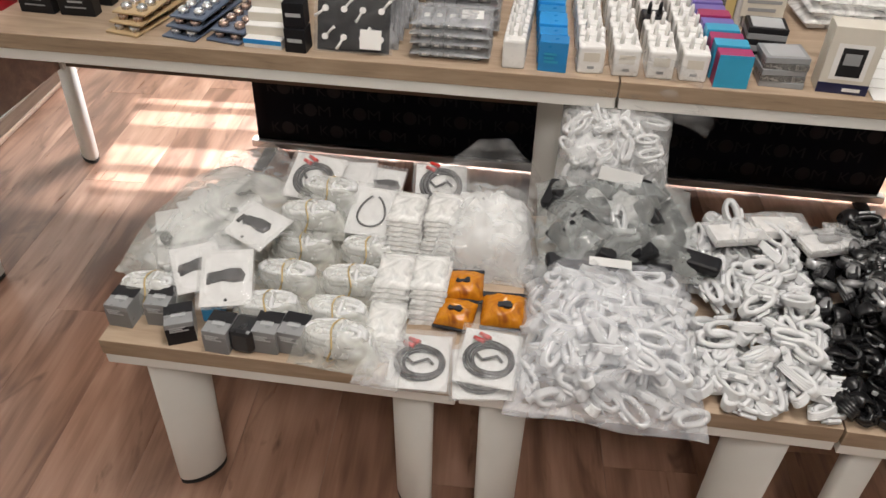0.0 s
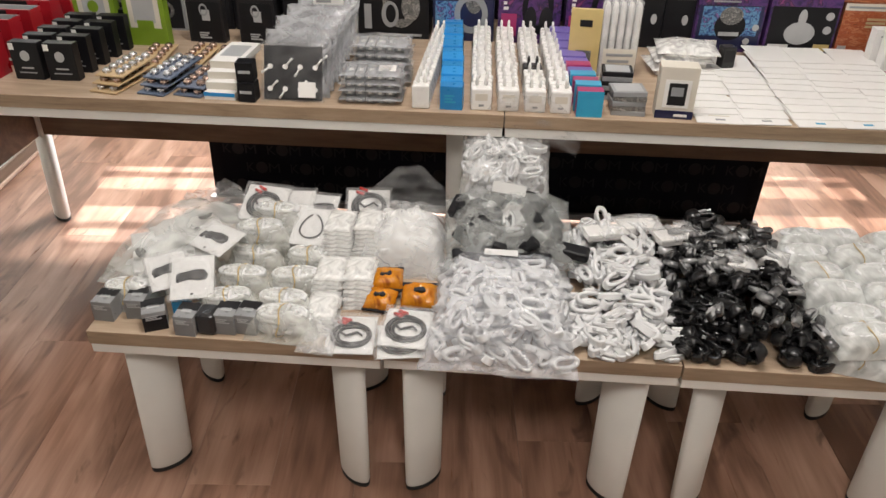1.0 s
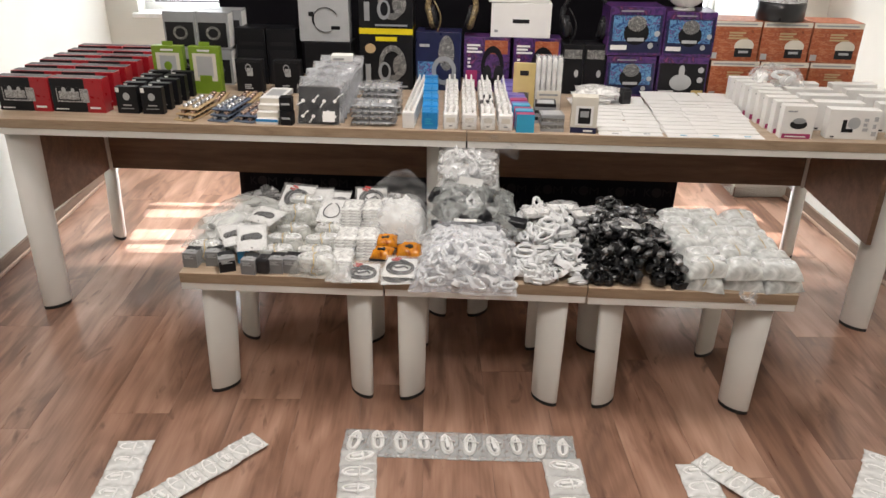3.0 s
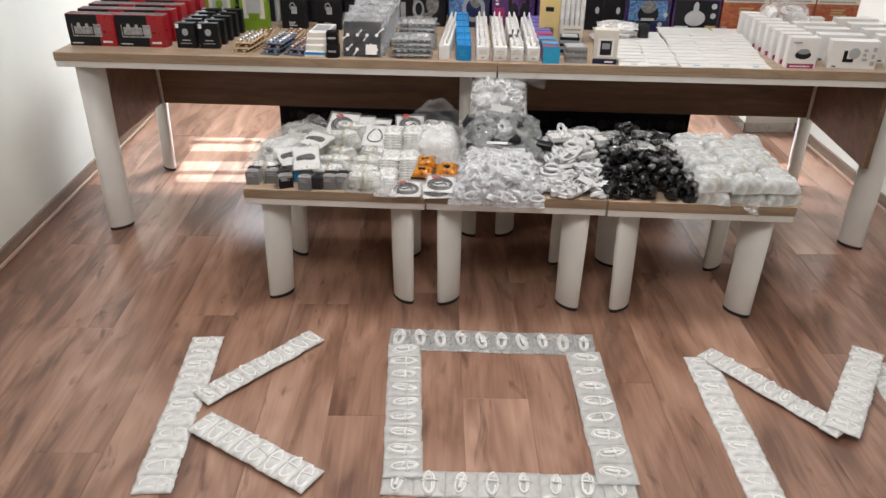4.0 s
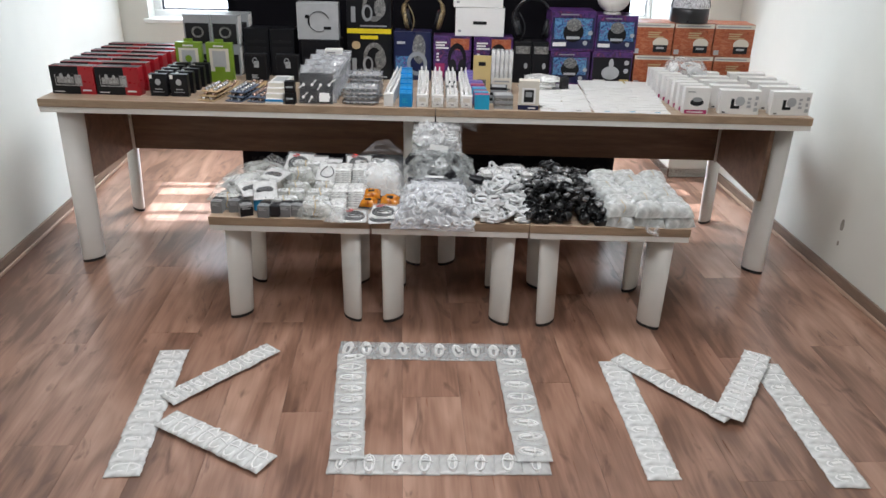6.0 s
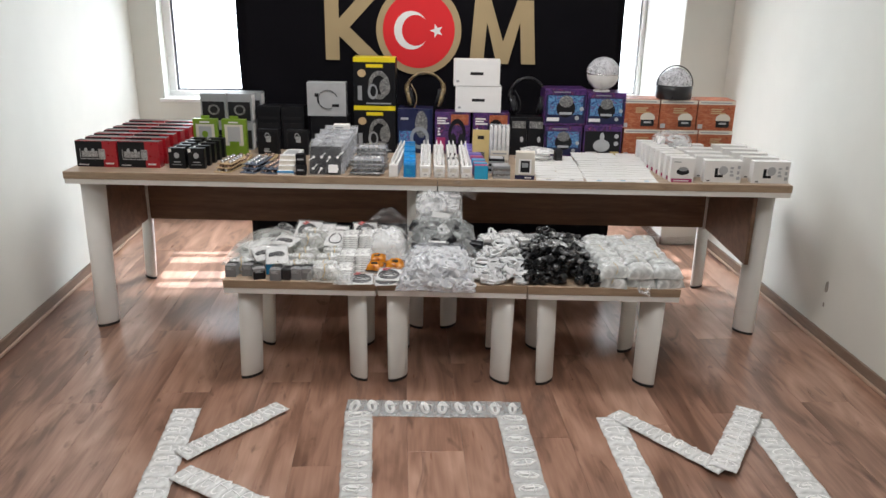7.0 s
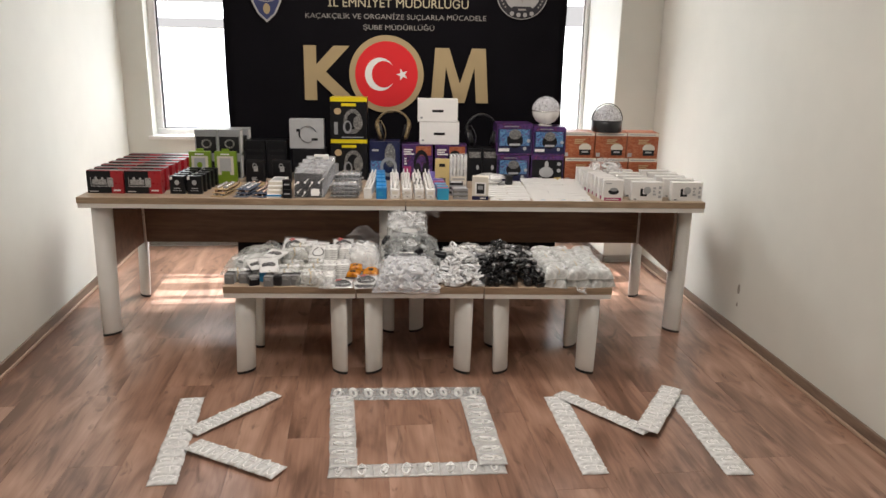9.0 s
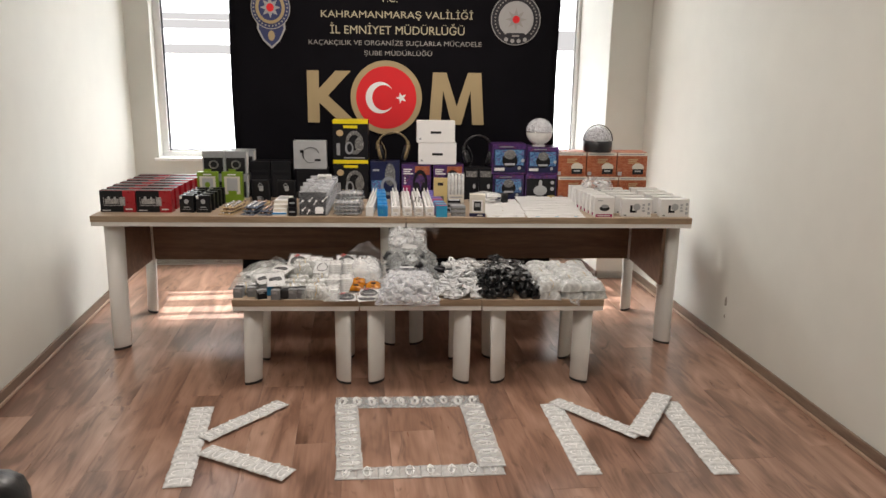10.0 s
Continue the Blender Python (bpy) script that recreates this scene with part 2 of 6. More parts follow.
PVC = plain("white_pvc", (0.82, 0.82, 0.80), 0.3, vary=0.02)
GASKET_PALE = plain("gasket_pale", (0.5, 0.5, 0.5), 0.6)
GASKET = plain("gasket", (0.10, 0.10, 0.11), 0.6)
BANNER = plain("banner_cloth", (0.0105, 0.0095, 0.0120), 0.85, vary=0.25, scale=5, bump=0.15, bump_scale=400)
BANNER.node_tree.nodes["Principled BSDF"].inputs["Specular IOR Level"].default_value = 0.12
GOLD = plain("banner_gold_print", (0.40, 0.30, 0.16), 0.6, vary=0.06, scale=8)
CREAM = plain("banner_cream_print", (0.50, 0.44, 0.30), 0.6, vary=0.05)
GREYTXT = plain("banner_grey_print", (0.30, 0.28, 0.26), 0.6)
FAINT = plain("banner_faint_print", (0.0105, 0.0085, 0.010), 0.8)
RED = plain("banner_red_print", (0.68, 0.013, 0.018), 0.7, vary=0.05, scale=8)
WHITE = plain("white_print", (0.80, 0.80, 0.78), 0.5, vary=0.03)
BLUEPRT = plain("navy_print", (0.03, 0.04, 0.12), 0.5)
SILVERPRT = plain("banner_silver_print", (0.36, 0.35, 0.34), 0.6, vary=0.06)
DIMPRT = plain("banner_dim_print", (0.014, 0.013, 0.018), 0.6)
CAP_STEEL = plain("bolt_steel", (0.45, 0.43, 0.40), 0.3, metal=0.8)
ALU = plain("aluminium", (0.45, 0.44, 0.43), 0.35, metal=0.9)

# ==== the room ====
def room_piece(name, bm, mats, label, kind="structure", category="", smooth=False):
    ob = finish(name, fix_normals(bm), mats, None, label, smooth, ROOM)
    return tagged(ob, label, category, "", kind)


room_piece("wall_west", box_bm(-HALF - 0.15, REAR, 0, -HALF, NICHE + 0.3, CEIL), WALL, "plain cream painted wall with scuffs", category="wall")
room_piece("wall_east", box_bm(HALF, REAR, 0, HALF + 0.15, PIER + 0.9, CEIL), WALL, "plain cream painted wall with scuffs", category="wall")
room_piece("wall_south", box_bm(-HALF - 0.15, REAR - 0.15, 0, HALF + 0.15, REAR, CEIL), WALL, "plain cream painted wall", category="wall")
room_piece("ceiling", box_bm(-HALF - 0.15, REAR - 0.15, CEIL, HALF + 0.15, NICHE + 0.3, CEIL + 0.12), CEILING, "flat white painted ceiling", category="ceiling")
bm = bmesh.new()
T0, T1 = NICHE, NICHE + 0.26
add_box(bm, -HALF, T0, 0, PIER_U, T1, SILL)
add_box(bm, -HALF, T0, WIN_TOP, PIER_U, T1, CEIL)
add_box(bm, -HALF, T0, SILL, WIN_L, T1, WIN_TOP)
room_piece("wall_north", bm, WALL, "cream painted wall below and beside a wide window", category="wall")
room_piece("pillar", box_bm(PIER_U, PIER, 0, HALF, NICHE + 0.26, CEIL, 0.006), WALL, "square cream painted pillar in the corner", category="pillar")

# skirting: dark board with a light bead at its foot
def skirting(name, u0, v0, u1, v1):
    d = Vector((u1 - u0, v1 - v0, 0))
    m = ROOM @ Matrix.Translation((u0, v0, 0)) @ Matrix.Rotation(math.atan2(d.y, d.x) - math.pi / 2, 4, "Z")
    L = d.length
    ob = finish(name, box_bm(0, 0, 0.002, 0.014, L, 0.060, 0.004), SKIRT, None, "", False, m)
    tagged(ob, "dark brown wood skirting board along the wall", "skirting", "", "structure")
    part("bead", box_bm(0.0145, 0, 0.002, 0.026, L, 0.017, 0.004), SKIRT_LIGHT, ob, "pale wood bead at its foot")


skirting("baseboard", -HALF, REAR + 0.01, -HALF, NICHE)
skirting("baseboard", HALF, PIER, HALF, REAR + 0.01)
skirting("baseboard", HALF - 0.027, PIER, PIER_U, PIER)
skirting("baseboard", PIER_U, PIER, PIER_U, NICHE)
skirting("baseboard", PIER_U - 0.027, NICHE, -HALF + 0.027, NICHE)

# window: white frame, glass, sill
win = thing("window_1", ROOM, "wide white framed window, glaring with daylight", "window", "", "structure")
FV = NICHE + 0.12
for u0, u1, z0, z1 in ((WIN_L, WIN_R, SILL, SILL + 0.05), (WIN_L, WIN_R, WIN_TOP - 0.05, WIN_TOP), (WIN_L, WIN_L + 0.05, SILL + 0.05, WIN_TOP - 0.05),
                       (WIN_R - 0.025, WIN_R, SILL + 0.05, WIN_TOP - 0.05), (-0.62, -0.54, SILL + 0.05, WIN_TOP - 0.05), (0.5, 0.58, SILL + 0.05, WIN_TOP - 0.05), (1.277, 1.288, SILL + 0.05, WIN_TOP - 0.05)):
    part("window_frame", box_bm(u0, FV, z0, u1, FV + 0.06, z1, 0.004), PVC, win)
for u0, u1 in ((WIN_L + 0.05, -0.62), (-0.54, 0.5), (0.58, 1.27), (1.295, WIN_R - 0.025)):
    bm = bmesh.new()
    for a, b, c, d in ((u0, u0 + 0.012, SILL + 0.05, WIN_TOP - 0.05), (u1 - 0.012, u1, SILL + 0.05, WIN_TOP - 0.05), (u0 + 0.012, u1 - 0.012, SILL + 0.05, SILL + 0.06)):
        add_box(bm, a, FV + 0.02, c, b, FV + 0.04, d)
    part("gasket", bm, GASKET if u0 < -1 else GASKET_PALE, win)
part("window_sill", box_bm(WIN_L - 0.03, NICHE - 0.025, SILL - 0.012, WIN_R, FV, SILL + 0.012, 0.005), PVC, win)
# added outside: thin flat louvre blades striping the sun, a slab cutting it off
for k, (v, w) in enumerate(((0.60, 0.05), (0.735, 0.05), (0.945, 0.14), (1.14, 0.05))):
    z = (NICHE + 0.36 - v - 0.03) * 1.19
    ob = room_piece("louvre_blade", box_bm(-HALF, NICHE + 0.36 - w / 2, z - 0.002, HALF, NICHE + 0.36 + w / 2, z + 0.002), PVC, "thin white horizontal blade added outside the window to stripe the sun", category="louvre")
# unseen slab, its depth set to block the sun's higher rays
room_piece("balcony_slab", box_bm(-HALF - 0.15, NICHE + 0.3, 2.6, HALF + 0.15, NICHE + 0.84, 2.75), CEILING, "unseen slab added above the window to block the high sun", category="slab")
OUT = glow("daylight_haze", (0.89, 0.955, 1.0), WINDOW_GLOW)
ob = room_piece("backdrop", box_bm(-4.5, NICHE + 2.6, -1.0, 4.5, NICHE + 2.62, 3.6), OUT, "glaring white daylight outside", category="backdrop")

# area lamp added in the upper window, standing in for the sky's light
ld = bpy.data.lights.new("window_daylight", "AREA")
ld.shape, ld.size, ld.size_y, ld.energy, ld.color = "RECTANGLE", 1.8, 0.24, SKY_LAMP_WATTS, (0.90, 0.96, 1.0)
ld.spread = radians(105)
new("window_daylight", ld).matrix_world = ROOM @ look((-0.06, NICHE + 0.07, 2.17), (-0.06, NICHE - 0.85, 0.0))

# pale facade bands that glow by themselves, their haze put into emission
HAZE_GLOW = glow("pale_facade_haze", (0.96, 0.98, 1.0), 0.40)
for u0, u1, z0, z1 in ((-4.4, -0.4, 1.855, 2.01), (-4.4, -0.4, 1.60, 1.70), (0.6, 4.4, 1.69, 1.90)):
    room_piece("facade_band", box_bm(u0, NICHE + 2.5, z0, u1, NICHE + 2.55, z1, 0.01), HAZE_GLOW, "self-lit pale band standing for a hazy facade outside", category="backdrop")

# fill panels added on the ceiling, out of sight above the camera's path
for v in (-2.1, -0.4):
    lamp = thing("ceiling_light", ROOM @ Matrix.Translation((0, v, CEIL)), "square white panel light, added unseen as fill", "ceiling light", "ceiling lights")
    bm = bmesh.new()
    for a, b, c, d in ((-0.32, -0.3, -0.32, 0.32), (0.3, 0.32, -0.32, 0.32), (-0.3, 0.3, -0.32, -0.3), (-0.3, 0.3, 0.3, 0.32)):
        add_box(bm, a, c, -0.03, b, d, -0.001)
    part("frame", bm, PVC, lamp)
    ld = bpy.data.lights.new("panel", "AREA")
    ld.shape, ld.size, ld.energy, ld.color = "SQUARE", 0.58, FILL_WATTS, (1.0, 0.965, 0.92)
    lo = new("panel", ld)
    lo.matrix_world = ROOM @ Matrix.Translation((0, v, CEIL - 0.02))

# floor: sub-floor and laminate planks along the room
floor_ob = tagged(finish("floor", box_bm(-HALF - 0.15, REAR - 0.15, -0.12, HALF + 0.15, NICHE + 0.3, -0.004), JOINT, None, "", False, ROOM), "warm brown wood laminate floor with sun stripes", "floor", "", "structure")
tagged(finish("ground", box_bm(-30, NICHE + 0.3, -3.2, 30, 60, -3.0), plain("pavement", (0.3, 0.29, 0.28), 0.8), None, "", False, ROOM), "grey paved ground outside below the window", "ground", "", "structure")


# ==== tables ====
def lens(a, c, turn, n=32):
    """The outline of a leg: a long oval with narrow ends, its long axis turned by some degrees."""
    co, si = math.cos(radians(turn)), math.sin(radians(turn))
    out = []
    for i in range(n):
        t = 2 * math.pi * i / n
        x, y = a * math.cos(t), c * math.copysign(abs(math.sin(t)) ** 1.15, math.sin(t))
        out.append((x * co - y * si, x * si + y * co))
    return out


def leg_bm(h, r0, r1, turn, lean=0.0):
    bm = bmesh.new()
    rows = []
    for z, g in ((0.012, 0.0), (0.016, 0.0), (h, 1.0)):
        a, c = (r0[k] + (r1[k] - r0[k]) * g + (0.001 if z == 0.016 else 0) for k in (0, 1))
        rows.append([bm.verts.new((x + lean * z / h, y, z)) for x, y in lens(a, c, turn)])
    for a, b in zip(rows, rows[1:]):
        for i in range(len(a)):
            bm.faces.new((a[i], a[(i + 1) % len(a)], b[(i + 1) % len(a)], b[i])).smooth = True
    bm.faces.new(rows[0][::-1])
    bm.faces.new(rows[-1])
    return bm


def foot_bm(r, turn):
    bm = bmesh.new()
    a = [bm.verts.new((x, y, 0)) for x, y in lens(r[0], r[1], turn)]
    b = [bm.verts.new((x, y, 0.0118)) for x, y in lens(r[0], r[1], turn)]
    for i in range(len(a)):
        bm.faces.new((a[i], a[(i + 1) % len(a)], b[(i + 1) % len(a)], b[i])).smooth = True
    bm.faces.new(a[::-1])
    bm.faces.new(b)
    return bm


def table(name, label, category, group, x0, x1, y0, y1, top, legs, r0, r1, panels):
    tb = thing(name, Matrix.Translation((x0, y0, 0)), label, category, group)
    w, d = x1 - x0, y1 - y0
    bm = bmesh.new()
    add_box(bm, 0.0012, 0, top - 0.032, w - 0.0012, d, top, 0, 0.0015)
    bm.normal_update()
    for f in bm.faces:
        f.material_index = 0 if f.normal.z > 0.7 else 1
    part("tabletop", bm, [DESK_TOP, DESK_EDGE], tb, "oak laminate top with a brown edge")
    part("under_board", box_bm(0.003, 0.003, top - 0.055, w - 0.003, d - 0.003, top - 0.0325, 0.0015), WHITE_LAM, tb, "white board below the top")
    for lx, ly, lean, turn in legs:
        lg = part("leg", leg_bm(top - 0.0555, r0, r1, turn, lean), LEG, tb, "white leg of a lens-shaped section")
        lg.location = (lx - x0, ly - y0, 0)
        part("rubber_foot", foot_bm(r0, turn), FOOT, lg)
    for nm, b in panels:
        part(nm, box_bm(b[0] - x0, b[1] - y0, b[2], b[3] - x0, b[4] - y0, b[5], 0.001), DESK_PANEL, tb, "brown wood panel")
    return tb


TOP, LOW = 0.75, 0.445
Y0, Y1 = 1.402, 2.19
PB = 0.352       # bottom of the modesty panels
LEG_R0, LEG_R1 = (0.049, 0.024), (0.054, 0.027)      # half length and half thickness, foot and head
DESK_LEGS = (((-1.256, 1.470, 0.012, 45), (0.192, 1.526, 0.0, -45), (-1.296, 2.100, 0.028, -45), (0.192, 2.118, 0.0, 45)),
             ((0.349, 1.536, 0.0, 45), (1.757, 1.536, 0.0, -45), (0.349, 2.118, 0.0, -45), (1.716, 2.130, -0.010, 45)))
for x0, x1, legs, side, post, yb in ((-1.34, 0.291, DESK_LEGS[0], -1.268, -1.2495, 2.045), (0.291, 1.823, DESK_LEGS[1], 1.702, 1.6905, 2.085)):
    la, lb = (-1.268, 0.200) if x0 < 0 else (0.345, 1.720)
    pans = [("back_panel", (la + 0.02, yb, PB, lb - 0.02, yb + 0.018, TOP - 0.056)), ("side_panel", (side, 1.50, PB, side + 0.018, yb - 0.001, TOP - 0.056))]
    dk = table("desk", "oak topped office desk on white flattened legs", "desk", "office desks", x0, x1, Y0, Y1, TOP, legs, LEG_R0, LEG_R1, pans)
    part("corner_post", box_bm(post - x0, yb - 0.020 - Y0, PB - 0.004, post + 0.011 - x0, yb - 0.002 - Y0, TOP - 0.056, 0.003), LEG, dk, "thin white steel post")
    bm = bmesh.new()
    add_tube(bm, [(post + 0.0055 - x0, yb - 0.026 - Y0, 0.52), (post + 0.0055 - x0, yb - 0.019 - Y0, 0.52)], 0.006, 10)
    part("bolt", bm, CAP_STEEL, dk, "small steel bolt")
for x0, x1, xa, xb, sa, sb in ((-0.527, 0.071, -0.456, -0.014, 0.016, 0.0), (0.071, 0.655, 0.147, 0.565, 0.0, 0.004), (0.655, 1.245, 0.750, 1.157, -0.008, 0.004)):
    legs = [(xa, 1.003, sa, 45), (xb, 1.003, sb, -45), (xa - 0.008, 1.318, sa, -45), (xb - 0.008, 1.318, sb, 45)]
    dy = 0.004 if 0 < x0 < 0.1 else 0.0
    table("coffee_table", "low oak topped coffee table on white flattened legs", "coffee table", "low tables", x0, x1, 0.930 + dy, 1.40, LOW, legs, LEG_R0, LEG_R1, [])

# ==== banner behind the desks ====
BY, BX0, BX1, BZ0, BZ1 = 2.23, -0.762, 1.218, 0.040, 2.32
CLIP = 0.0015


def text_mesh(body, size, weight=0.0):
    cu = bpy.data.curves.new("lettering", "FONT")
    cu.body, cu.size, cu.offset, cu.resolution_u = body, size, weight, 3
    cu.align_x = "CENTER"
    ob = bpy.data.objects.new("lettering", cu)
    scene.collection.objects.link(ob)
    me = bpy.data.meshes.new_from_object(ob.evaluated_get(bpy.context.evaluated_depsgraph_get()))
    bpy.data.objects.remove(ob)
    return me


def lettering(parent, body, x0, x1, z0, z1, y, mat, name="lettering", weight=0.0):
    """Letters that fill the upright rectangle x0..x1, z0..z1, facing -y."""
    me = text_mesh(body, 1.0, weight)
    co = np.empty(len(me.vertices) * 3)
    me.vertices.foreach_get("co", co)
    co = co.reshape(-1, 3)
    lo, hi = co.min(0), co.max(0)
    out = np.stack([x0 + (co[:, 0] - lo[0]) / (hi[0] - lo[0]) * (x1 - x0), np.full(len(co), y), z0 + (co[:, 1] - lo[1]) / (hi[1] - lo[1]) * (z1 - z0)], 1)
    me.vertices.foreach_set("co", out.ravel())
    me.update()
    me.materials.clear()
    me.materials.append(mat)
    ob = new(name, me)
    ob.parent = parent
    return ob


banner = thing("banner", None, "tall black fabric banner with gold lettering and a red round flag", "banner")
bm = bmesh.new()
NX, NZ = 40, 36
rows = []
for j in range(NZ + 1):
    row = []
    for i in range(NX + 1):
        u, w = i / NX, j / NZ
        wob = 0.004 * math.sin(9 * u + 2 * w) * (0.3 + w) + 0.003 * noise.noise((u * 5, w * 4, 1.0))
        edge = 0.008 * (math.sin(8 * w) if i in (0, NX) else 0)
        row.append(bm.verts.new((BX0 + (BX1 - BX0) * u + edge, BY + 0.012 + wob, BZ0 + (BZ1 - BZ0) * w)))
    rows.append(row)
for j in range(NZ):
    for i in range(NX):
        bm.faces.new((rows[j][i], rows[j][i + 1], rows[j + 1][i + 1], rows[j + 1][i])).smooth = True
bmesh.ops.solidify(bm, geom=list(bm.faces), thickness=0.001)
part("cloth", fix_normals(bm), BANNER, banner)
part("bottom_bar", box_bm(BX0 - 0.02, BY - 0.004, 0.018, BX1 + 0.02, BY + 0.03, 0.044, 0.004), ALU, banner, "grey aluminium bar")
part("top_bar", box_bm(BX0 - 0.02, BY - 0.002, BZ1, BX1 + 0.02, BY + 0.03, BZ1 + 0.028, 0.004), ALU, banner)
for x in (BX0 + 0.04, BX1 - 0.04):
    part("foot", box_bm(x - 0.02, BY - 0.12, 0.0, x + 0.02, BY + 0.16, 0.012, 0.003), FOOT, banner)
    part("stem", box_bm(x - 0.008, BY + 0.032, 0.012, x + 0.008, BY + 0.044, BZ1 + 0.02, 0.002), ALU, banner)
FY = BY - 0.0035
for body, x0, x1, z0, z1, mat in (("T.C.", 0.135, 0.235, 1.888, 1.926, CREAM), ("KAHRAMANMARAŞ VALİLİĞİ", -0.218, 0.690, 1.785, 1.850, CREAM),
                                  ("İL EMNİYET MÜDÜRLÜĞÜ", -0.165, 0.640, 1.703, 1.768, CREAM), ("KAÇAKÇILIK VE ORGANİZE SUÇLARLA MÜCADELE", -0.295, 0.745, 1.632, 1.676, GREYTXT),
                                  ("ŞUBE MÜDÜRLÜĞÜ", 0.035, 0.445, 1.572, 1.616, GREYTXT)):
    lettering(banner, body, x0, x1, z0, z1, FY, mat)
# big letters with the flag between them
lettering(banner, "K", -0.312, -0.012, 1.175, 1.487, FY, GOLD, "letter_k", 0.035)
MX0, MX1, MZ0, MZ1 = 0.430, 0.770, 1.170, 1.484
outline = [(MX0, MZ0), (MX0 + 0.022, MZ1), (MX0 + 0.104, MZ1), (0.600, MZ0 + 0.112), (MX1 - 0.104, MZ1), (MX1 - 0.022, MZ1), (MX1, MZ0), (MX1 - 0.072, MZ0), (MX1 - 0.086, MZ0 + 0.205),
           (0.630, MZ0), (0.570, MZ0), (MX0 + 0.086, MZ0 + 0.205), (MX0 + 0.072, MZ0)]
part("letter_m", fix_normals(add_poly(bmesh.new(), outline, 0.001)), GOLD, banner, "gold letter M").location.y = FY
CX, CZ = 0.168, 1.329
for nm, pts, mat, dy in (("flag_ring", ring_pts(CX, CZ, 0.218, 0.222, 64), GOLD, 0.0), ("flag_disc", ring_pts(CX, CZ, 0.184, 0.188, 64), RED, -0.0015)):
    ob = part(nm, fix_normals(add_poly(bmesh.new(), pts, 0.001)), mat, banner, {"flag_ring": "gold ring", "flag_disc": "red flag disc"}[nm])
    ob.location.y = FY + dy
out = ring_pts(CX - 0.038, CZ, 0.088, 0.095, 30, 0.55, 2 * math.pi - 0.55)
inn = ring_pts(CX - 0.016, CZ, 0.070, 0.076, 30, 0.72, 2 * math.pi - 0.72)
bm = bmesh.new()
va = [bm.verts.new((x, 0, z)) for x, z in out]
vb = [bm.verts.new((x, 0, z)) for x, z in inn]
for i in range(29):
    bm.faces.new((va[i], va[i + 1], vb[i + 1], vb[i]))
part("crescent", bm, WHITE, banner, "white crescent").location.y = FY - 0.003
star = []
for i in range(10):
    a, r = math.pi + i * math.pi / 5, (0.036 if i % 2 == 0 else 0.0145)
    star.append((CX + 0.092 + r * math.cos(a), CZ + r * math.sin(a)))
part("star", fix_normals(add_poly(bmesh.new(), star, 0.0008)), WHITE, banner, "white star").location.y = FY - 0.003
# two round badges, as plain shapes
for cx, cz, left in ((-0.514, 1.815, True), (0.948, 1.800, False)):
    star8 = lambda r0, r1, z0: [(cx + (r0 if i % 2 == 0 else r1) * math.cos(i * math.pi / 8), z0 + (r0 if i % 2 == 0 else r1) * math.sin(i * math.pi / 8)) for i in range(16)]
    if left:
        c = cz + 0.03
        shapes = [([(cx - 0.082, cz - 0.055), (cx - 0.085, cz - 0.09), (cx - 0.05, cz - 0.160), (cx, cz - 0.205), (cx + 0.05, cz - 0.160), (cx + 0.085, cz - 0.09), (cx + 0.082, cz - 0.055)], SILVERPRT),
                  ([(cx - 0.070, cz - 0.055), (cx - 0.073, cz - 0.09), (cx - 0.043, cz - 0.152), (cx, cz - 0.190), (cx + 0.043, cz - 0.152), (cx + 0.073, cz - 0.09), (cx + 0.070, cz - 0.055)], BLUEPRT),
                  (ring_pts(cx, cz - 0.130, 0.020, 0.030, 12), GOLD), (ring_pts(cx, c, 0.116, 0.123, 44), SILVERPRT), (ring_pts(cx, c, 0.111, 0.118, 44), BLUEPRT)]
        shapes += [(ring_pts(cx + 0.099 * math.cos(a), c + 0.105 * math.sin(a), 0.0055, 0.0055, 6), SILVERPRT) for a in np.linspace(0, 2 * math.pi, 30, endpoint=False)]
        shapes += [(ring_pts(cx, c, 0.086, 0.092, 40), GOLD), (ring_pts(cx, c, 0.068, 0.074, 36), BLUEPRT), (star8(0.060, 0.032, c), SILVERPRT), (ring_pts(cx, c, 0.022, 0.024, 18), RED)]
    else:
        shapes = [(ring_pts(cx, cz, 0.150, 0.150, 52), SILVERPRT), (ring_pts(cx, cz, 0.145, 0.145, 52), DIMPRT)]
        shapes += [(ring_pts(cx + 0.126 * math.cos(a), cz + 0.126 * math.sin(a), 0.0055, 0.0055, 6), GREYTXT) for a in np.linspace(-0.7, math.pi + 0.7, 30)]
        shapes += [(ring_pts(cx, cz, 0.106, 0.106, 44), SILVERPRT), (star8(0.066, 0.030, cz), GREYTXT), (ring_pts(cx, cz, 0.022, 0.022, 18), RED),
                   ([(cx - 0.072, cz - 0.098), (cx - 0.05, cz - 0.078), (cx + 0.05, cz - 0.078), (cx + 0.072, cz - 0.098), (cx + 0.06, cz - 0.112), (cx - 0.06, cz - 0.112)], DIMPRT), (rect_pts(cx - 0.022, cz - 0.1, cx + 0.022, cz - 0.09), GREYTXT)]
        shapes += [(ring_pts(cx + d, cz - 0.128 + abs(d) * 0.2, 0.0125, 0.0125, 14), SILVERPRT) for d in (-0.057, -0.019, 0.019, 0.057)]
    for n, (pts, mat) in enumerate(shapes):
        ob = part("badge", fix_normals(add_poly(bmesh.new(), pts, 0.0004)), mat, banner)
        ob.location.y = FY - 0.0004 * n
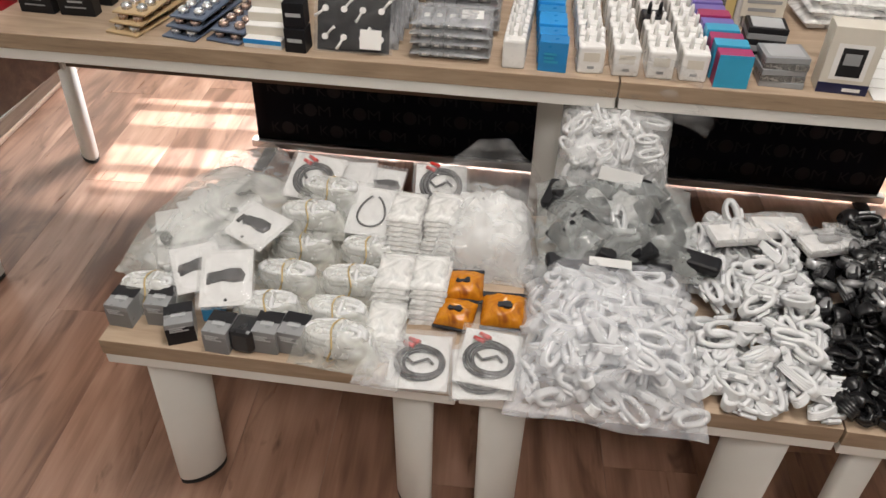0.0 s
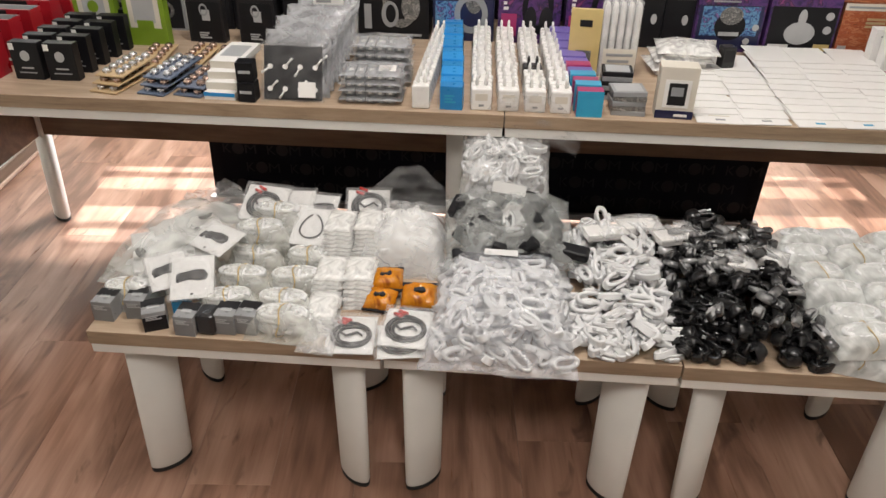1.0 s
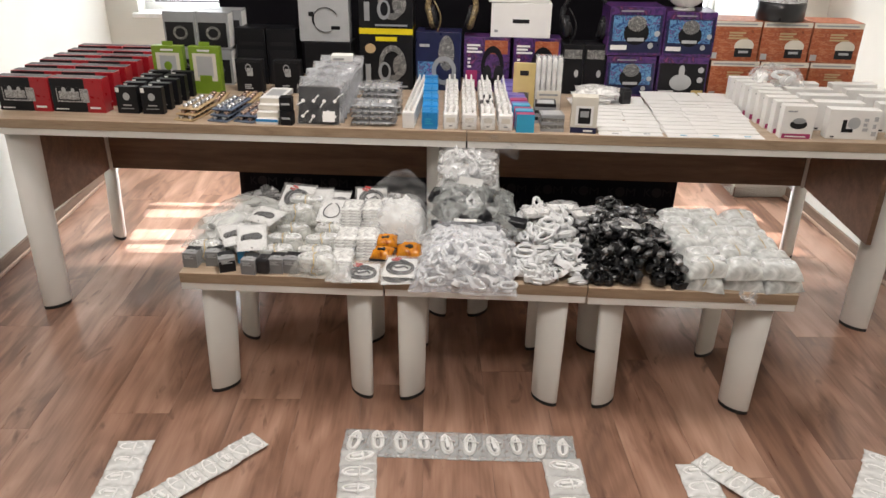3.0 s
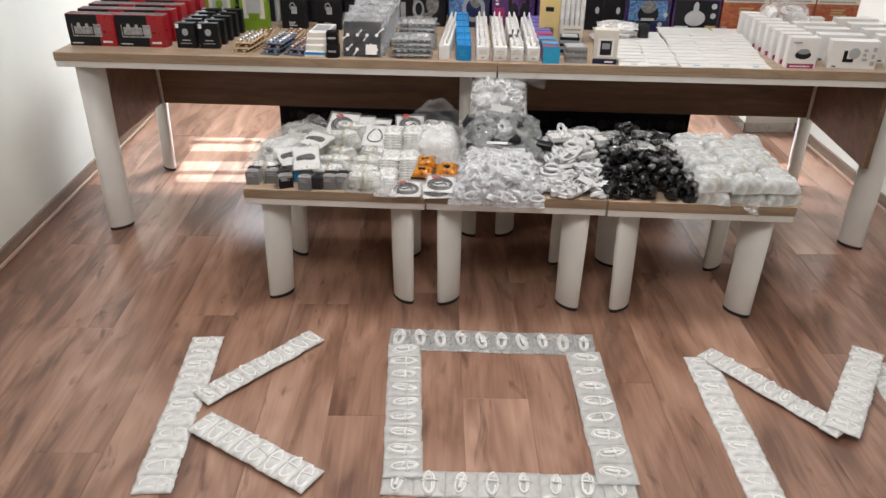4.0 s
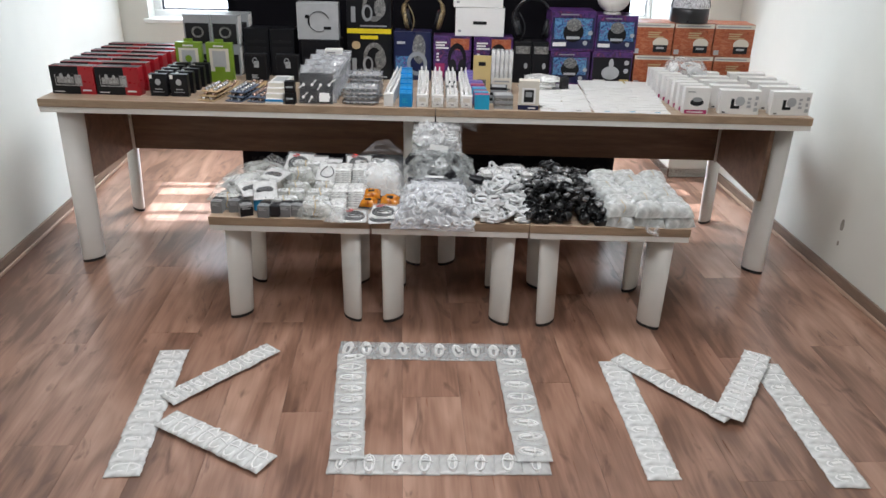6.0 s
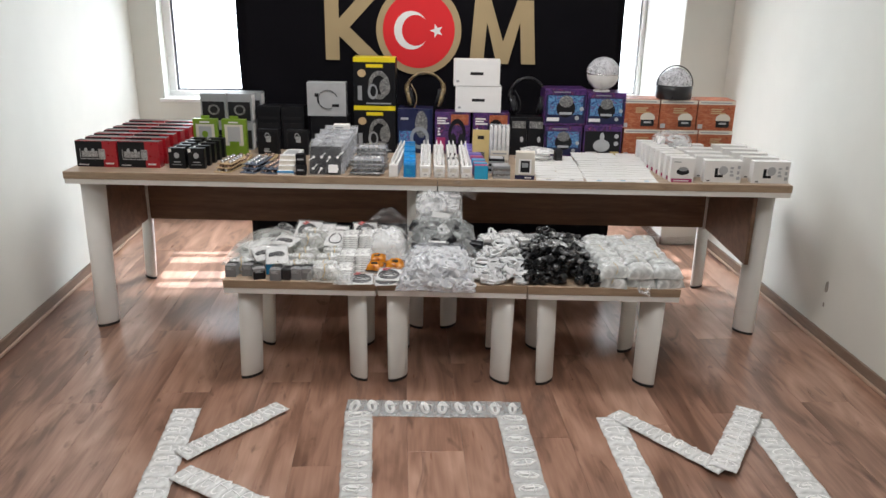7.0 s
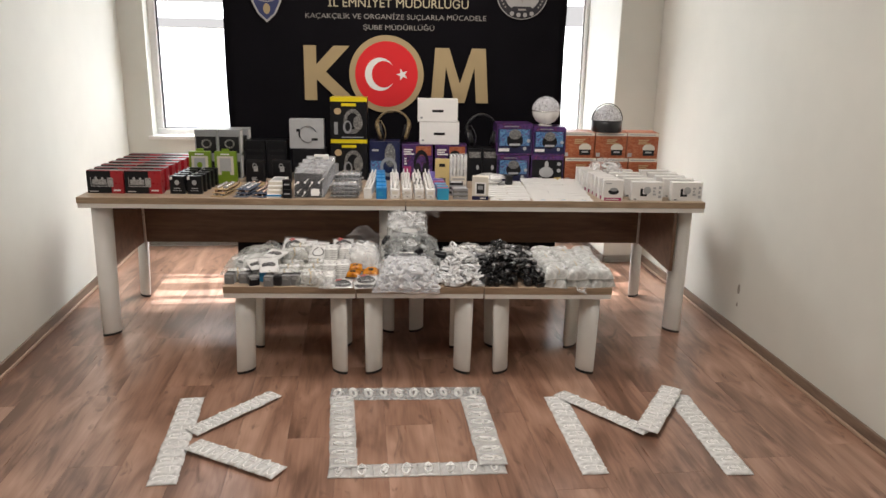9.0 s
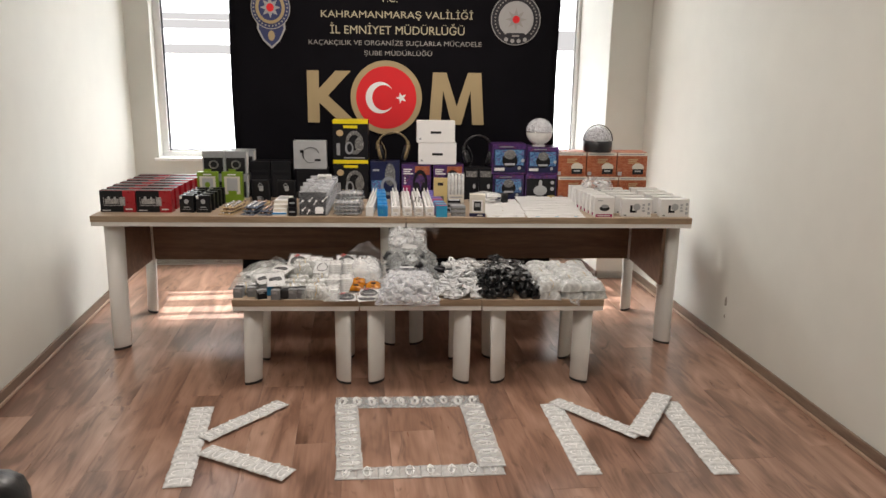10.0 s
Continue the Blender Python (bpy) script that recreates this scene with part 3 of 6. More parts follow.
# faint small repeats on the lower cloth
for j in range(5):
    for i in range(12):
        x = BX0 + 0.06 + i * 0.162 + (0.08 if j % 2 else 0)
        if x + 0.12 > BX1 - 0.01:
            continue
        z = 0.085 + j * 0.072
        lettering(banner, "K", x, x + 0.030, z, z + 0.036, FY, FAINT, "faint_print")
        ob = part("faint_print", fix_normals(add_poly(bmesh.new(), ring_pts(x + 0.055, z + 0.018, 0.022, 0.023, 18), 0.0006)), FAINT, banner)
        ob.location.y = FY
        lettering(banner, "M", x + 0.081, x + 0.122, z, z + 0.036, FY, FAINT, "faint_print")

# ==== goods on the desks ====
def paint(name, col, rough=0.35, **kw):
    return plain(name, col, rough, **kw)


C_RED = paint("red_card", (0.36, 0.010, 0.018), 0.3, vary=0.12)
C_MAROON = paint("maroon_card", (0.06, 0.01, 0.014), 0.3)
C_BLACK = paint("black_card", (0.009, 0.009, 0.011), 0.4)
C_CHAR = paint("charcoal_card", (0.017, 0.017, 0.019), 0.4)
for m in (C_BLACK, C_CHAR):
    m.node_tree.nodes["Principled BSDF"].inputs["Specular IOR Level"].default_value = 0.25
C_WHITE = paint("white_card", (0.80, 0.79, 0.77), 0.45, vary=0.03)
C_CREAM = paint("cream_card", (0.66, 0.62, 0.54), 0.5, vary=0.05)
C_GREY = paint("grey_card", (0.30, 0.31, 0.32), 0.4)
C_SILVER = paint("silver_card", (0.42, 0.43, 0.44), 0.35)
C_GREEN = paint("green_card", (0.19, 0.31, 0.025), 0.35, vary=0.12)
C_DGREEN = paint("dark_green_print", (0.05, 0.09, 0.03), 0.4)
C_YELLOW = paint("yellow_card", (0.75, 0.60, 0.015), 0.35)
C_PALEY = paint("pale_yellow_card", (0.62, 0.48, 0.20), 0.4)
C_BLUE = paint("blue_card", (0.02, 0.26, 0.62), 0.3, per_object=0.15)
C_CYAN = paint("cyan_card", (0.03, 0.34, 0.55), 0.35)
C_NAVY = paint("navy_card", (0.012, 0.016, 0.06), 0.3, vary=0.2)
C_PURPLE = art("purple_artwork", ((0.010, 0.008, 0.022), (0.045, 0.020, 0.110), (0.11, 0.035, 0.17), (0.018, 0.013, 0.05), (0.24, 0.05, 0.16)), 26)
C_MAG = paint("magenta_card", (0.36, 0.03, 0.13), 0.35)
C_LILAC = paint("violet_card", (0.17, 0.13, 0.42), 0.35)
C_ORANGE = art("orange_brick_artwork", ((0.20, 0.05, 0.02), (0.42, 0.11, 0.04), (0.30, 0.07, 0.03), (0.50, 0.20, 0.10), (0.36, 0.09, 0.03)), 38, 0.4, (1, 1, 2.4))
C_TAN = paint("tan_card", (0.50, 0.36, 0.20), 0.5)
C_SLATE = paint("slate_card", (0.10, 0.13, 0.19), 0.35)
C_SKYP = art("sky_blue_artwork", ((0.01, 0.02, 0.08), (0.03, 0.09, 0.26), (0.14, 0.34, 0.56), (0.02, 0.04, 0.14), (0.30, 0.16, 0.42)), 46)
C_STEEL = art("grey_artwork", ((0.02, 0.02, 0.02), (0.22, 0.22, 0.21), (0.06, 0.06, 0.06), (0.40, 0.39, 0.37), (0.12, 0.11, 0.10)), 90)
C_CAMO = art("sand_camouflage_plastic", ((0.02, 0.014, 0.008), (0.34, 0.25, 0.12), (0.05, 0.035, 0.018), (0.45, 0.35, 0.20)), 75, 0.4)
C_PICT = art("silver_artwork", ((0.05, 0.05, 0.05), (0.5, 0.5, 0.5), (0.15, 0.14, 0.14), (0.62, 0.61, 0.6)), 70)
PLASTIC_W = paint("white_plastic", (0.78, 0.77, 0.75), 0.28, vary=0.03)
PLASTIC_B = paint("black_plastic", (0.018, 0.018, 0.02), 0.3)
CHROME = paint("chrome", (0.7, 0.7, 0.7), 0.15, metal=1.0)
CLEAR = film("clear_blister", 0.75, (0.8, 0.82, 0.83), 0.08, 0.15, 12)
BAG = film("clear_bag", 0.74, (0.92, 0.93, 0.93), 0.16, 0.5, 26)
BAG_MILK = film("milky_bag", 0.45, (0.93, 0.93, 0.91), 0.25, 0.5, 30)
THIN = film("thin_clear_film", 0.93, (0.85, 0.86, 0.87), 0.2, 0.4, 22, 1.0, 0.25)
GREYBAG = film("grey_antistatic_bag", 0.62, (0.5, 0.51, 0.53), 0.12, 0.5, 26)

rnd = random.Random(7)
BODIES = {}


def carton(name, label, category, group, x0, x1, y0, y1, z0, z1, mat, prints=(), turn=0.0, bevel=0.0012, lean=0.0):
    """A box with its printed panels. prints: (kind, fx0, fz0, fx1, fz1, material, part name) on the front face, in parts of its width and height."""
    w, d, h = x1 - x0, y1 - y0, z1 - z0
    m = Matrix.Translation(((x0 + x1) / 2, y0, z0)) @ Matrix.Rotation(radians(turn), 4, "Z") @ Matrix.Rotation(radians(lean), 4, "X")
    th = thing(name, m, label, category, group)
    key = (round(w, 4), round(d, 4), round(h, 4), mat.name, bevel)
    if key not in BODIES:
        ob = part("body", box_bm(-w / 2, 0, 0, w / 2, d, h, bevel), mat, th)
        BODIES[key] = ob.data
    else:
        share("body", BODIES[key], th, Matrix.Identity(4))
    split = []
    for kind, a, b, c, e, pm, pn in prints:
        if kind == "bars":
            for q in range(3):
                zz = b + (e - b) * q / 3
                split.append(("rect", a, zz, a + (c - a) * (1, 0.7, 0.85)[q], zz + (e - b) * 0.2, pm, "label_bar"))
        else:
            split.append((kind, a, b, c, e, pm, pn if pn != "label_bars" else "label_bar"))
    for n, (kind, a, b, c, e, pm, pn) in enumerate(split):
        pk = key + (kind, a, b, c, e, pm.name)
        yy = -0.0008 - 0.0005 * n
        if pk not in BODIES:
            X = lambda f: -w / 2 + f * w
            bm = bmesh.new()
            if kind == "rect":
                add_poly(bm, rect_pts(X(a), b * h, X(c), e * h), 0.0006)
            elif kind == "ell":
                add_poly(bm, ring_pts((X(a) + X(c)) / 2, (b + e) / 2 * h, (X(c) - X(a)) / 2, (e - b) / 2 * h, 24), 0.0006)
            elif kind == "ring":
                rx, rz = (X(c) - X(a)) / 2, (e - b) / 2 * h
                cx, cz = (X(a) + X(c)) / 2, (b + e) / 2 * h
                o = [bm.verts.new((x, 0, z)) for x, z in ring_pts(cx, cz, rx, rz, 24)]
                i_ = [bm.verts.new((x, 0, z)) for x, z in ring_pts(cx, cz, rx * 0.66, rz * 0.66, 24)]
                for q in range(24):
                    bm.faces.new((o[q], o[(q + 1) % 24], i_[(q + 1) % 24], i_[q]))
            elif kind == "arc":
                pts = [(x, 0, z) for x, z in ring_pts((X(a) + X(c)) / 2, (b + e) / 2 * h, (X(c) - X(a)) / 2, (e - b) / 2 * h, 18, 0.3, 5.2)]
                add_tube(bm, pts, 0.004, 6, flat=0.25)
            elif kind == "side":
                add_box(bm, w / 2 - 0.0002, d * a, h * b, w / 2 + 0.0008, d * c, h * e)
            elif kind == "top":
                add_box(bm, X(a), d * b, h - 0.0002, X(c), d * e, h + 0.0008)
            ob = part(pn, fix_normals(bm), pm, th)
            BODIES[pk] = ob.data
        else:
            ob = share(pn, BODIES[pk], th, Matrix.Identity(4))
        ob.location.y = yy if kind not in ("side", "top") else 0
    return th


# red radio cartons, two columns
for r in range(7):
    y = 1.505 + r * 0.094
    for c in range(2):
        x0 = -1.318 + c * 0.186 + 0.004 * rnd.uniform(-1, 1) + r * 0.002
        carton("red_carton", "glossy red and black printed carton standing on the desk", "carton", "red cartons", x0, x0 + 0.182, y, y + 0.052, TOP, TOP + 0.116, C_MAROON,
               (("rect", 0.66, 0.0, 1.0, 1.0, C_RED, "front_panel"), ("side", 0.0, 0.0, 1.0, 1.0, C_RED, "side_panel"), ("rect", 0.0, 0.02, 0.66, 0.98, C_BLACK, "front_print"), ("rect", 0.10, 0.30, 0.72, 0.70, C_PICT, "picture"), ("rect", 0.12, 0.34, 0.56, 0.74, C_BLACK, "picture"), ("rect", 0.15, 0.38, 0.54, 0.62, C_PICT, "picture"), ("ell", 0.22, 0.58, 0.30, 0.74, C_SILVER, "picture"), ("ell", 0.40, 0.58, 0.47, 0.72, C_SILVER, "picture"),
                ("rect", 0.72, 0.12, 0.92, 0.18, C_WHITE, "label_bars"), ("rect", 0.06, 0.08, 0.3, 0.11, C_WHITE, "label_bars"), ("top", 0.01, 0.12, 0.99, 0.80, C_BLACK, "top_print"), ("top", 0.0, 0.0, 1.0, 0.10, C_RED, "top_edge")), turn=rnd.uniform(-1.5, 1.5))
# small black cartons
for r in range(6):
    for c, x0 in enumerate((-0.908, -0.821)):
        y = 1.505 + r * 0.062
        carton("black_carton", "small glossy black carton with pale print", "carton", "small black cartons", x0 + r * 0.004, x0 + 0.074 + r * 0.004, y, y + 0.028, TOP, TOP + 0.092, C_BLACK,
               (("ell", 0.34, 0.50, 0.66, 0.78, C_SILVER, "emblem"), ("rect", 0.3, 0.30, 0.72, 0.34, C_SILVER, "label_bars"), ("rect", 0.2, 0.18, 0.8, 0.21, C_GREY, "label_bars"),
                ("rect", 0.03, 0.8, 0.2, 0.97, C_WHITE, "sticker")), turn=rnd.uniform(-3, 3))


# cards of round silver sound buttons
def blister_card(x, y, z, turn, card, cap, tilt):
    th = thing("button_card", Matrix.Translation((x, y, z)) @ Matrix.Rotation(radians(turn), 4, "Z") @ Matrix.Rotation(radians(tilt), 4, "X"), "card of small round metal buttons in two rows", "button card", "button cards")
    key = "card" + card.name
    if key not in BODIES:
        BODIES[key] = part("backing_card", box_bm(-0.036, 0, 0, 0.036, 0.16, 0.004, 0.001), card, th).data
    else:
        share("backing_card", BODIES[key], th, Matrix.Identity(4))
    for i in range(2):
        for j in range(5):
            k2 = "cap" + cap.name
            if k2 not in BODIES:
                bm = bmesh.new()
                add_tube(bm, [(0, 0, 0), (0, 0, 0.007), (0, 0, 0.011)], [0.0105, 0.0105, 0.006], 12)
                BODIES[k2] = part("button", bm, cap, th).data
                bpy.data.objects.remove(th.children[-1])
            share("button", BODIES[k2], th, Matrix.Translation((-0.017 + 0.034 * i, 0.022 + 0.029 * j, 0.004)))
    return th


CAP_A = paint("copper_cap", (0.50, 0.36, 0.30), 0.25, metal=0.8)
CAP_B = paint("steel_cap", (0.62, 0.62, 0.64), 0.25, metal=0.8)
for x, card, cap, n in ((-0.655, C_TAN, CAP_B, 3), (-0.540, C_SLATE, CAP_B, 3), (-0.452, C_SLATE, CAP_A, 2)):
    for k in range(n):
        blister_card(x + 0.007 * k, 1.43 + 0.010 * k, TOP + 0.001 + 0.0165 * k, -12 + 2 * k + rnd.uniform(-2, 2), card, CAP_A if (k + len(card.name)) % 2 else cap, 1)
for x, y in ((-0.63, 1.62), (-0.53, 1.64), (-0.43, 1.62)):
    blister_card(x, y, TOP + 0.001, rnd.uniform(-8, 8), C_TAN, CAP_A, 3)
# white flat cartons and little black cartons
for k in range(4):
    carton("white_carton", "flat white carton with a blue band and a screen picture", "carton", "flat white cartons", -0.407, -0.333, 1.422 + 0.022 * k, 1.57 + 0.022 * k, TOP + 0.018 * k, TOP + 0.018 * k + 0.0175, C_WHITE,
           ((("rect", 0.0, 0.0, 1.0, 0.9, C_CREAM, "band") if k else ("rect", 0.0, 0.5, 1.0, 1.0, C_BLUE, "band")), ("top", 0.15, 0.25, 0.85, 0.8, C_SILVER if k == 3 else C_WHITE, "picture")), turn=rnd.uniform(-3, 3))
for k in range(2):
    carton("black_carton", "little black carton stacked beside white ones", "carton", "", -0.324, -0.284, 1.415 + 0.006 * k, 1.452 + 0.006 * k, TOP + 0.046 * k, TOP + 0.046 * k + 0.045, C_BLACK,
           (("rect", 0.15, 0.45, 0.85, 0.6, C_SILVER, "label_bars"),), turn=-3 + 5 * k)


# clear pouches with earphones, stacked upright
def pouch_bm(w, h, t, seed, n=12):
    """A flat sealed pouch in the xz plane, its belly wrinkled."""
    bm = bmesh.new()
    sides = []
    for s in (-1, 1):
        grid = []
        for j in range(n + 1):
            row = []
            for i in range(n + 1):
                u, v = 2 * i / n - 1, 2 * j / n - 1
                b = max(0, (1 - abs(u) ** 3)) * max(0, (1 - abs(v) ** 3))
                wr = 0.35 * noise.noise((u * 2.2 + seed, v * 2.2, seed * 1.7 + s)) + 0.15 * noise.noise((u * 6 + seed, v * 6, 3.1))
                row.append(bm.verts.new((u * w / 2 * (1 + 0.02 * noise.noise((v * 3, seed, 0.3))), s * t / 2 * b * (1 + wr) + 0.0004 * s, (v + 1) * h / 2 * (1 + 0.015 * noise.noise((u * 3, seed, 0.9))))))
            grid.append(row)
        for j in range(n):
            for i in range(n):
                q = (grid[j][i], grid[j][i + 1], grid[j + 1][i + 1], grid[j + 1][i])
                f = bm.faces.new(q if s < 0 else q[::-1])
                f.smooth = True
        sides.append(grid)
    a, b = sides
    for i in range(n):
        for p, q in (((a[0][i], a[0][i + 1]), (b[0][i], b[0][i + 1])), ((a[n][i + 1], a[n][i]), (b[n][i + 1], b[n][i])), ((a[i + 1][0], a[i][0]), (b[i + 1][0], b[i][0])), ((a[i][n], a[i + 1][n]), (b[i][n], b[i + 1][n]))):
            bm.faces.new((p[1], p[0], q[0], q[1]))
    return bm


EARBUD = bmesh.new()
add_tube(EARBUD, [(0, 0, 0), (0.006, 0, 0.02), (0.010, 0, 0.03)], [0.0025, 0.003, 0.004], 6)
add_tube(EARBUD, [(0, -0.003, 0), (0, 0.002, 0)], [0.0075, 0.0075], 10)
me_bud = bpy.data.meshes.new("earbud")
EARBUD.to_mesh(me_bud)
EARBUD.free()
me_bud.materials.append(C_WHITE)
me_pouch = []
for s in range(3):
    bm = pouch_bm(0.148, 0.135, 0.016, s * 3.3)
    me = bpy.data.meshes.new("pouch")
    bm.to_mesh(me)
    bm.free()
    me.materials.append(THIN)
    me_pouch.append(me)
me_pouch_dull = [me.copy() for me in me_pouch]
for me in me_pouch_dull:
    me.materials.clear()
    me.materials.append(GREYBAG)
me_back = bpy.data.meshes.new("insert")
bm = box_bm(-0.068, 0.001, 0.004, 0.068, 0.004, 0.125)
bm.to_mesh(me_back)
bm.free()
me_back.materials.append(C_BLACK)
for k in range(9):
    tilt = -20 - 3.0 * k
    th = thing("earphone_pouch", Matrix.Translation((-0.200 + 0.004 * k, 1.432 + 0.030 * k, TOP + max(0, 0.0085 * (k - 1)))) @ Matrix.Rotation(radians(rnd.uniform(-5, 5) if k else 0), 4, "Z") @ Matrix.Rotation(radians(tilt), 4, "X"), "clear pouch of grey earphones on a dark card", "earphone pouch", "earphone pouches")
    share("pouch", (me_pouch if k == 0 else me_pouch_dull)[k % 3], th, Matrix.Identity(4) if k == 0 else Matrix.Diagonal((1.05, 1.3, 1.06 + 0.08 * (k % 2), 1)))
    share("insert", me_back, th, Matrix.Identity(4), "dark card inside")
    if k < 2:
        for i in range(4):
            for j in range(2):
                share("earbud", me_bud, th, Matrix.Translation((-0.052 + 0.035 * i, -0.004, 0.028 + 0.05 * j)) @ Matrix.Rotation(radians((25, 205)[(i + j) % 2] + 12 * math.sin(5 * i + j)), 4, "Y") @ Matrix.Diagonal((0.8, 0.8, 0.8, 1)))
        share("barcode_label", BODIES.setdefault("lbl", part("barcode_label", box_bm(0.015, -0.010, 0.01, 0.055, -0.0095, 0.045), C_WHITE, th).data), th, Matrix.Translation((0, 0.0006, 0)))
carton("white_carton", "tiny white carton lying on a pile of pouches", "carton", "", -0.20, -0.125, 1.70, 1.75, 0.903, 0.925, C_WHITE, (("rect", 0.1, 0.3, 0.6, 0.6, C_GREY, "label_bars"),), 4)


# grey antistatic bags with modules
def slab_bag(name, label, x0, x1, y0, y1, z0, z1, mat, seed, inner, category="bag", group="", turn=0.0, n_in=5):
    th = thing(name, Matrix.Translation(((x0 + x1) / 2, (y0 + y1) / 2, z0)) @ Matrix.Rotation(radians(turn), 4, "Z"), label, category, group)
    w, d, h = x1 - x0, y1 - y0, z1 - z0
    bm = pouch_bm(w, d, h * 1.25, seed, 14)
    bmesh.ops.transform(bm, matrix=Matrix.Translation((0, -d / 2, h / 2)) @ Matrix.Rotation(math.pi / 2, 4, "X") @ Matrix.Translation((0, 0, -d)) @ Matrix.Diagonal((1, 1, 1, 1)), verts=bm.verts)
    zs = [v.co.z for v in bm.verts]
    ys = [v.co.y for v in bm.verts]
    oz, oy = min(zs), (min(ys) + max(ys)) / 2
    for v in bm.verts:
        v.co.z = max(0.0006, v.co.z - oz)
        v.co.y -= oy
    part("film", fix_normals(bm), mat, th, smooth=True)
    if inner is not None:
        for k in range(n_in):
            bx = -w * 0.40 + k * w * 0.8 / n_in
            part("module", box_bm(bx, -d * 0.36, 0.002, bx + w * 0.8 / n_in - 0.003, d * 0.36, h * 0.72, 0.001), inner, th)
            if mat is GREYBAG:
                part("sticker", box_bm(bx + 0.006, -d * 0.1, h * 0.72, bx + 0.016, d * 0.05, h * 0.72 + 0.0008), C_WHITE, th)
                part("edge_sticker", box_bm(bx + 0.006, -d * 0.36 - 0.0008, h * 0.25, bx + 0.014, -d * 0.36, h * 0.55), C_WHITE, th)
    return th


for k in range(4):
    slab_bag("antistatic_bag", "shiny grey bag of small grey modules", -0.092, 0.055, 1.425, 1.53, TOP + 0.0185 * k, TOP + 0.0185 * k + 0.018, GREYBAG, 1.0 + k, C_GREY, "bag", "grey bags", rnd.uniform(-3, 3))
for k in range(5):
    slab_bag("antistatic_bag", "shiny grey bag of small grey modules", -0.085, 0.06, 1.55, 1.66, TOP + 0.0205 * k, TOP + 0.0205 * k + 0.02, GREYBAG, 7.0 + k, C_GREY, "bag", "grey bags", rnd.uniform(-3, 3))
carton("barcode_label", "small white label on a grey bag", "label", "", 0.0, 0.04, 1.447, 1.487, TOP + 0.076, TOP + 0.0772, C_WHITE, (), 4)


# chargers: white blocks with two pins
def charger_meshes():
    bm = bmesh.new()
    add_box(bm, -0.0235, 0, 0, 0.0235, 0.047, 0.052, 0, 0.004)
    a = bpy.data.meshes.new("block")
    bm.to_mesh(a)
    bm.free()
    a.materials.append(PLASTIC_W)
    bm = bmesh.new()
    add_tube(bm, [(0, 0.024, 0.052), (0, 0.024, 0.068), (0, 0.024, 0.075)], [0.0042, 0.0038, 0.0024], 8)
    b = bpy.data.meshes.new("pin")
    bm.to_mesh(b)
    bm.free()
    b.materials.append(PLASTIC_W)
    bm = bmesh.new()
    add_box(bm, -0.006, -0.0006, 0.010, 0.006, 0.0005, 0.015)
    c = bpy.data.meshes.new("usb_socket")
    bm.to_mesh(c)
    bm.free()
    c.materials.append(C_GREY)
    bm = bmesh.new()
    add_box(bm, -0.014, -0.0005, 0.024, 0.014, 0.0005, 0.040)
    d = bpy.data.meshes.new("printed_label")
    bm.to_mesh(d)
    bm.free()
    d.materials.append(C_CREAM)
    return a, b, c, d


CH = charger_meshes()
CHB = [me.copy() for me in CH]
for me in CHB[:2]:
    me.materials[0] = PLASTIC_B


def charger(x, y, z, meshes=CH, label="white plug-in charger block, pins upward"):
    th = thing("charger", Matrix.Translation((x, y, z)) @ Matrix.Rotation(radians(rnd.uniform(-4, 4)), 4, "Z"), label, "charger", "chargers in rows")
    for nm, me, dx in zip(("block", "pin", "pin", "usb_socket", "printed_label"), (meshes[0], meshes[1], meshes[1], meshes[2], meshes[3]), (0, -0.010, 0.010, 0, 0)):
        share(nm, me, th, Matrix.Translation((dx, 0, 0)))


for c, x in enumerate((0.2365, 0.2975, 0.3585, 0.4175)):
    for r in range(10):
        black = c == 2 and r == 3
        charger(x + rnd.uniform(-0.0015, 0.0015) - 0.0015 * r, 1.424 + 0.051 * r, TOP, CHB if black else CH, "black plug-in charger block, pins upward" if black else "white plug-in charger block, pins upward")
for r in range(11):
    th = thing("adapter_plug", Matrix.Translation((0.099 + 0.001 * r, 1.42 + 0.043 * r, TOP)), "slim white travel plug, pins upward", "plug", "slim plugs")
    share("block", CH[0], th, Matrix.Diagonal((0.86, 0.80, 1.05, 1)))
    for dx in (-0.008, 0.008):
        share("pin", CH[1], th, Matrix.Translation((dx, 0, 0.0026)))
for r in range(15):
    carton("blue_carton", "slim bright blue carton in a row", "carton", "blue cartons", 0.143 - 0.002 * r, 0.194 - 0.002 * r, 1.42 + 0.036 * r, 1.454 + 0.036 * r, TOP, TOP + 0.056 + 0.004 * (r % 3 == 2), C_BLUE,
           (("bars", 0.2, 0.3, 0.7, 0.7, C_CYAN, "label_bars"),), rnd.uniform(-3, 3))
for r in range(15):
    carton("slim_carton", "slim violet and blue carton in a row", "carton", "violet cartons", 0.450 - 0.003 * r, 0.508 - 0.003 * r, 1.412 + 0.034 * r, 1.444 + 0.034 * r, TOP, TOP + 0.060 + 0.003 * (r % 2), (C_MAG, C_CYAN, C_MAG, C_CYAN, C_LILAC, C_MAG)[r] if r < 6 else C_LILAC,
           (("rect", 0.0, 0.0, 1.0, 1.0, C_CYAN, "front_panel"),) if r == 0 else (), rnd.uniform(-2, 2))
